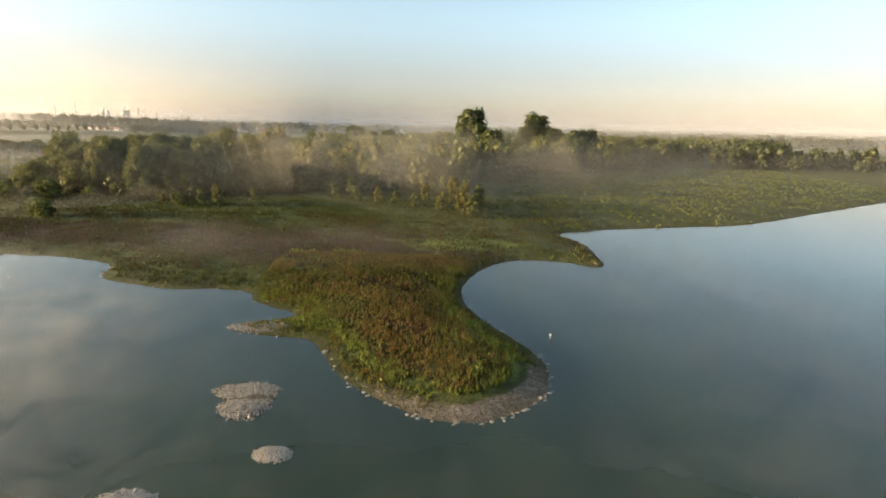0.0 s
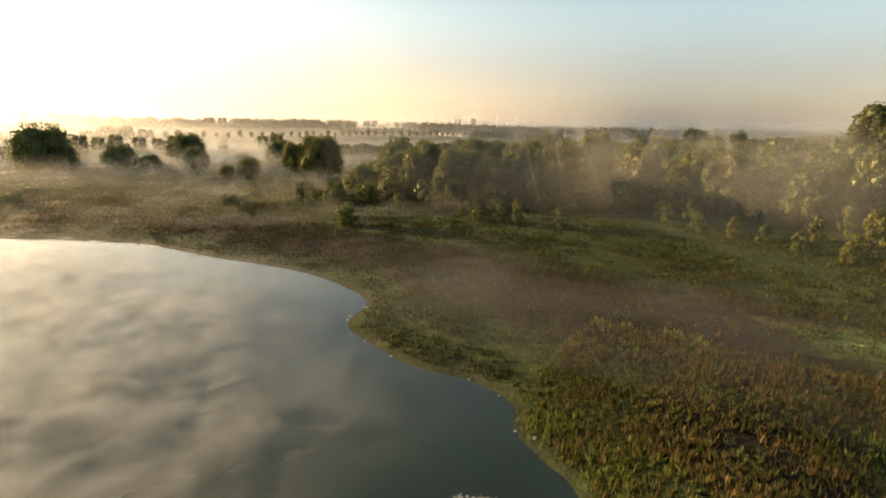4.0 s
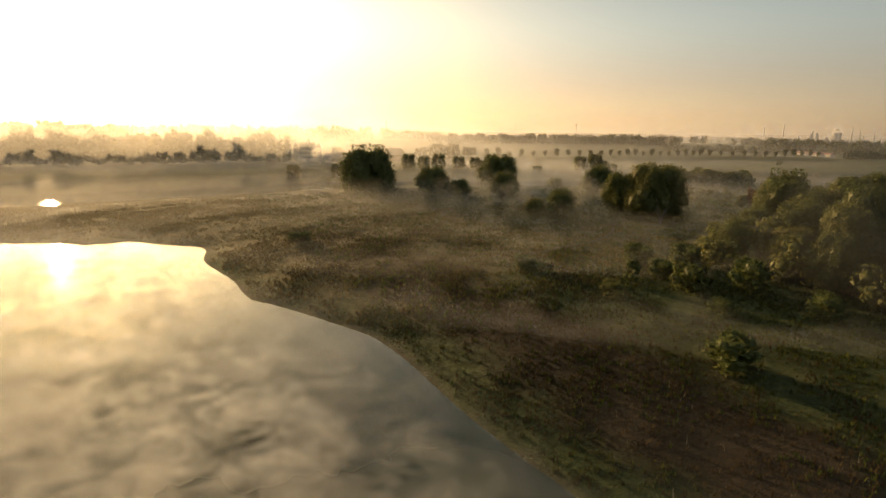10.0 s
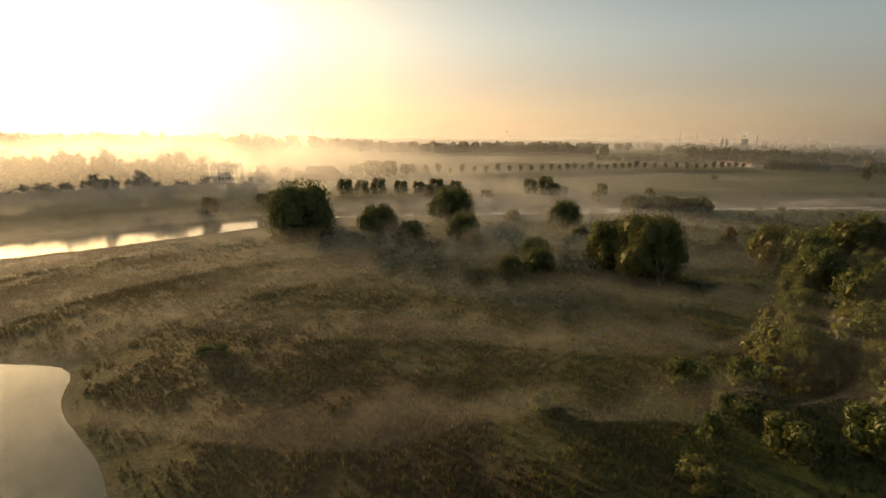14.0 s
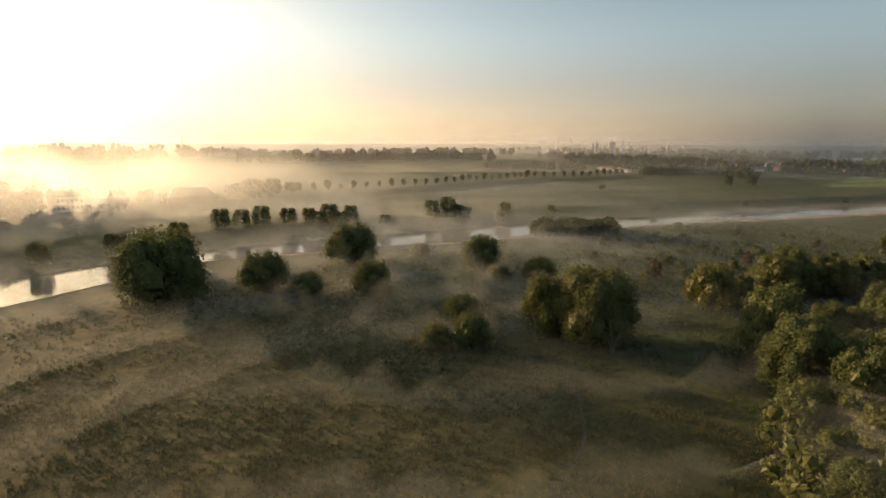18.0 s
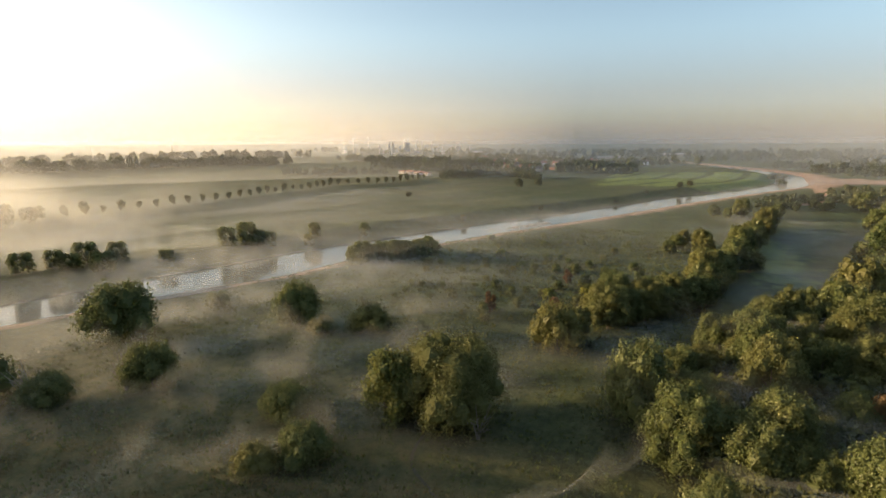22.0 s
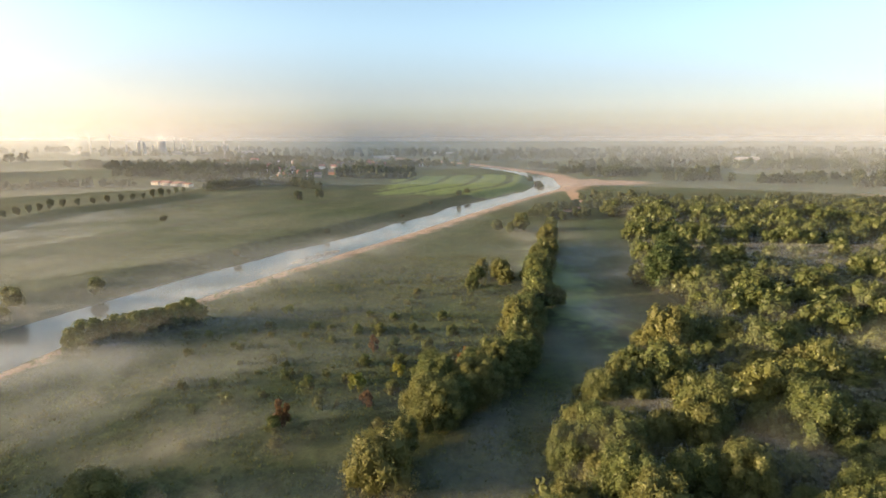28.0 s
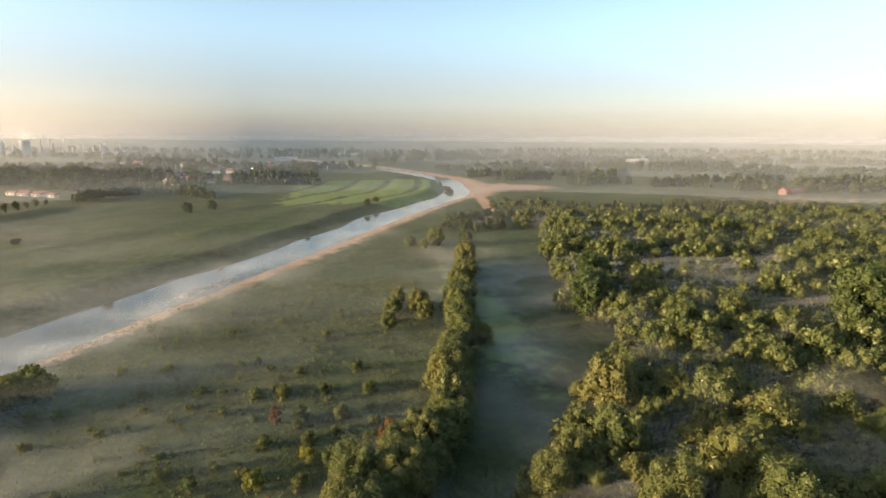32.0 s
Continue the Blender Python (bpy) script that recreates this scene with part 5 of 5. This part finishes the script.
# ---- gravel, stones and the marker post ----
def stones(points, seed, smin, smax):
    rg = np.random.default_rng(seed)
    bv, bf = BALL
    z = ground(points[:, 0], points[:, 1])[0]
    parts = []
    for (x, y), h in zip(points, z):
        s = smin + (smax - smin) * rg.uniform() ** 3
        v = bv * rg.uniform(0.75, 1.2, (len(bv), 1)) * (s * rg.uniform(0.7, 1.3), s * rg.uniform(0.7, 1.3), s * rg.uniform(0.4, 0.7))
        parts.append((v + (x, y, max(h, -0.15) + s * 0.15), bf))
    return join(parts)


sr = np.random.default_rng(21)
for bx, by, rx, ry, top in GRAVEL_BARS:
    root = new("gravel_bar")
    a, q = sr.uniform(0, 6.28, 1300), np.sqrt(sr.uniform(0, 1, 1300)) * sr.uniform(0.75, 1.15, 1300)
    ob = mesh_object("gravel", *stones(np.column_stack([bx + rx * q * np.cos(a), by + ry * q * np.sin(a)]), int(-bx * 10), 0.035, 0.1), M_STONE, False, root)
    ob["kind"] = "stuff"
    for k in range(14):
        a, q = sr.uniform(0, 6.28), sr.uniform(0.3, 1.5)
        one = mesh_object("stone", *stones(np.array([(bx + rx * q * math.cos(a), by + ry * q * math.sin(a))]), k, 0.08, 0.15), M_STONE, False, root)
    tagged(root, "low bar of pale gravel standing out of the pond", "gravel bar", "gravel bars")

loop = POND
pts = []
for (ax, ay), (bx, by) in zip(loop[:-1], loop[1:]):
    if -60 < ax < 30 and 30 < ay < 100:
        tip = float(np.exp(-((ax - 4) / 8) ** 2 - ((ay - 37) / 7) ** 2))
        steps = int(math.hypot(bx - ax, by - ay) * (1.6 + 30 * tip))
        nx, ny = by - ay, ax - bx
        ln = math.hypot(nx, ny) + 1e-6
        for k in range(steps):
            f, off = sr.uniform(), -abs(sr.normal(0.3, 0.5 + 1.0 * tip))
            pts.append((ax + (bx - ax) * f + nx / ln * -off * 1, ay + (by - ay) * f + ny / ln * -off))
pts = np.array(pts)
zz, dpp, _, _ = ground(pts[:, 0], pts[:, 1])
ob = mesh_object("shore_gravel", *stones(pts, 33, 0.05, 0.2), M_STONE)
tagged(ob, "pale shore gravel along the water's edge of the spit", "gravel", kind="stuff")
for k, (x, y) in enumerate(((-8.6, 43.4), (-8.2, 42.2), (-12.6, 53.2), (-9.4, 44.8), (3.4, 58), (4, 55.5), (9.5, 40), (-7, 40.3), (21.4, 74.5), (-17.5, 57))):
    ob = mesh_object("boulder", *stones(np.array([(x, y)]), 90 + k, 0.14, 0.24), M_STONE)
    tagged(ob, "pale rounded boulder lying at the water's edge", "boulder", "shore boulders")
for k, (cx, cy, rx, ry, turn) in enumerate(((-167, 352, 16, 3.5, 1.1), (-222, 194, 10, 2.2, 1.2))):
    a, q = sr.uniform(0, 6.28, 420), np.sqrt(sr.uniform(0, 1, 420))
    u, v = rx * q * np.cos(a), ry * q * np.sin(a)
    ob = mesh_object("riffle_stones", *stones(np.column_stack([cx + u * math.cos(turn) - v * math.sin(turn), cy + u * math.sin(turn) + v * math.cos(turn)]), 60 + k, 0.25, 0.8), M_STONE)
    tagged(ob, "dark wet stones of a shallow riffle in the river", "stones", kind="stuff")
post = new("marker_post")
part("pole", lathe([(0.04, -1.2), (0.04, 0.5), (0.0, 0.51)], 8), M_GREYWOOD, post)
part("float", lathe([(0.0, 0.25), (0.07, 0.3), (0.09, 0.4), (0.05, 0.5), (0.0, 0.52)], 10), M_CONCRETE, post, smooth=True)
post.matrix_basis = Matrix.Translation((9.4, 48.1, 0))
tagged(post, "small white marker post standing in the pond water", "marker post")


# ---- grasses and weeds ----
def tufts(points, seed, height, width, blades, bend=0.35):
    rg = np.random.default_rng(seed)
    n = len(points)
    z = ground(points[:, 0], points[:, 1])[0]
    base = np.repeat(np.column_stack([points, z - 0.04]), blades, axis=0)
    m = n * blades
    a, h = rg.uniform(0, 6.28, m), height * np.repeat(rg.uniform(0.5, 1.3, n), blades) * rg.uniform(0.6, 1.1, m)
    off = rg.uniform(0, 1, m) * width
    b = base + np.column_stack([np.cos(a) * off, np.sin(a) * off, np.zeros(m)])
    w = width * rg.uniform(0.25, 0.5, m)
    side = np.column_stack([-np.sin(a), np.cos(a), np.zeros(m)]) * w[:, None]
    tip = b + np.column_stack([np.cos(a) * h * bend, np.sin(a) * h * bend, h])
    V = np.stack([b - side, b + side, tip], 1).reshape(-1, 3)
    return V, np.arange(m * 3).reshape(-1, 3)


def meadow(seed, count, x0, y0, x1, y1, want):
    rg = np.random.default_rng(seed)
    p = rg.uniform((x0, y0), (x1, y1), (count, 2))
    z, dp, dr, beyond = ground(p[:, 0], p[:, 1])
    d = np.minimum(dp, dr)
    clump = ripple(p[:, 0], p[:, 1], 1.7, seed) + ripple(p[:, 0], p[:, 1], 5.0, seed + 1)
    keep = (d > 0.35 + 0.7 * rg.uniform(0, 1, count)) & (z > 0.06) & ~beyond & (clump + rg.normal(0, 0.5, count) > want(p[:, 0], p[:, 1]))
    keep &= ~((np.hypot(p[:, 0] - 4.5, p[:, 1] - 37) < 5.5) & (dp < 2.6))
    return p[keep]


def brown(X, Y):
    return np.clip(blob(X, Y, -18, 80, 24, 13) + blob(X, Y, -3, 50, 5.5, 11) + 0.7 * blob(X, Y, -68, 86, 34, 9) + 0.5 * blob(X, Y, -118, 82, 30, 14), 0, 1)


def fringe(X, Y):
    """Where the lush herbs grow: a band a few steps in from the water round the spit."""
    dp = distance_to(POND, X, Y, True)
    return 1.3 - 2.4 * np.clip(1 - np.abs(dp - 2.3) / 1.5, 0, 1) * np.clip((64 - Y) / 12, 0.25, 1) - 1.2 * blob(X, Y, 4.5, 41, 3.5, 3) - 1.3 * blob(X, Y, 1, 62, 3, 6)


for name, pts, seed, h, w, blades, mat, label in (
        ("spit_grass", meadow(1, 34000, -20, 33, 26, 75, lambda X, Y: -0.9 + 0.7 * brown(X, Y)), 1, 0.32, 0.11, 5, M_GRASS, "tufts of green waterside grass on the spit"),
        ("spit_weeds", meadow(2, 30000, -20, 33, 26, 75, lambda X, Y: 0.6 - 1.5 * brown(X, Y)), 2, 0.5, 0.08, 4, M_WEED, "dry brown weed stalks on the spit"),
        ("spit_herbs", meadow(9, 26000, -20, 34, 26, 76, fringe), 9, 0.42, 0.2, 5, M_HERB, "lush green herbs fringing the spit above its gravel"),
        ("meadow_grass", meadow(3, 36000, -96, 58, 30, 128, lambda X, Y: -0.2 + 0.7 * brown(X, Y)), 3, 0.4, 0.22, 4, M_GRASS_SHADED, "tufts of rough meadow grass"),
        ("straw_grass", meadow(10, 34000, -180, 24, -90, 140, lambda X, Y: -0.25 + 0.5 * brown(X, Y)), 10, 0.4, 0.22, 4, M_STRAW, "tufts of dry straw-coloured meadow grass"),
        ("meadow_weeds", meadow(4, 44000, -140, 58, 30, 105, lambda X, Y: 0.4 - 1.3 * brown(X, Y)), 4, 0.42, 0.1, 4, M_WEED_SHADED, "dry brown weeds of the meadow"),
        ("west_meadow_grass", meadow(7, 30000, -245, 0, -165, 80, lambda X, Y: -0.15 + 0.5 * np.clip((-175 - X) / 60, 0, 1)), 7, 0.42, 0.26, 4, M_STRAW, "rough grass of the meadow between pond and river"),
        ("seed_heads", meadow(8, 3000, -120, 40, 20, 100, lambda X, Y: 1.1 - 1.3 * brown(X, Y)), 8, 0.6, 0.05, 2, M_SEED, "pale seed heads among the brown weeds"),
        ("east_meadow_grass", meadow(6, 12000, 20, 78, 150, 250, lambda X, Y: 0.0 + 0 * X), 6, 0.6, 0.5, 4, M_GRASS, "tussocks of rough grass in the meadow beyond the pond"),
        ("river_meadow_grass", meadow(5, 36000, -215, 75, -88, 345, lambda X, Y: -0.2 + 0 * X), 5, 0.5, 0.36, 4, M_GRASS, "tall tussocks of rough grass in the river meadow")):
    ob = mesh_object(name, *tufts(pts, seed, h, w, blades), mat)
    tagged(ob, label, "grass", kind="stuff")
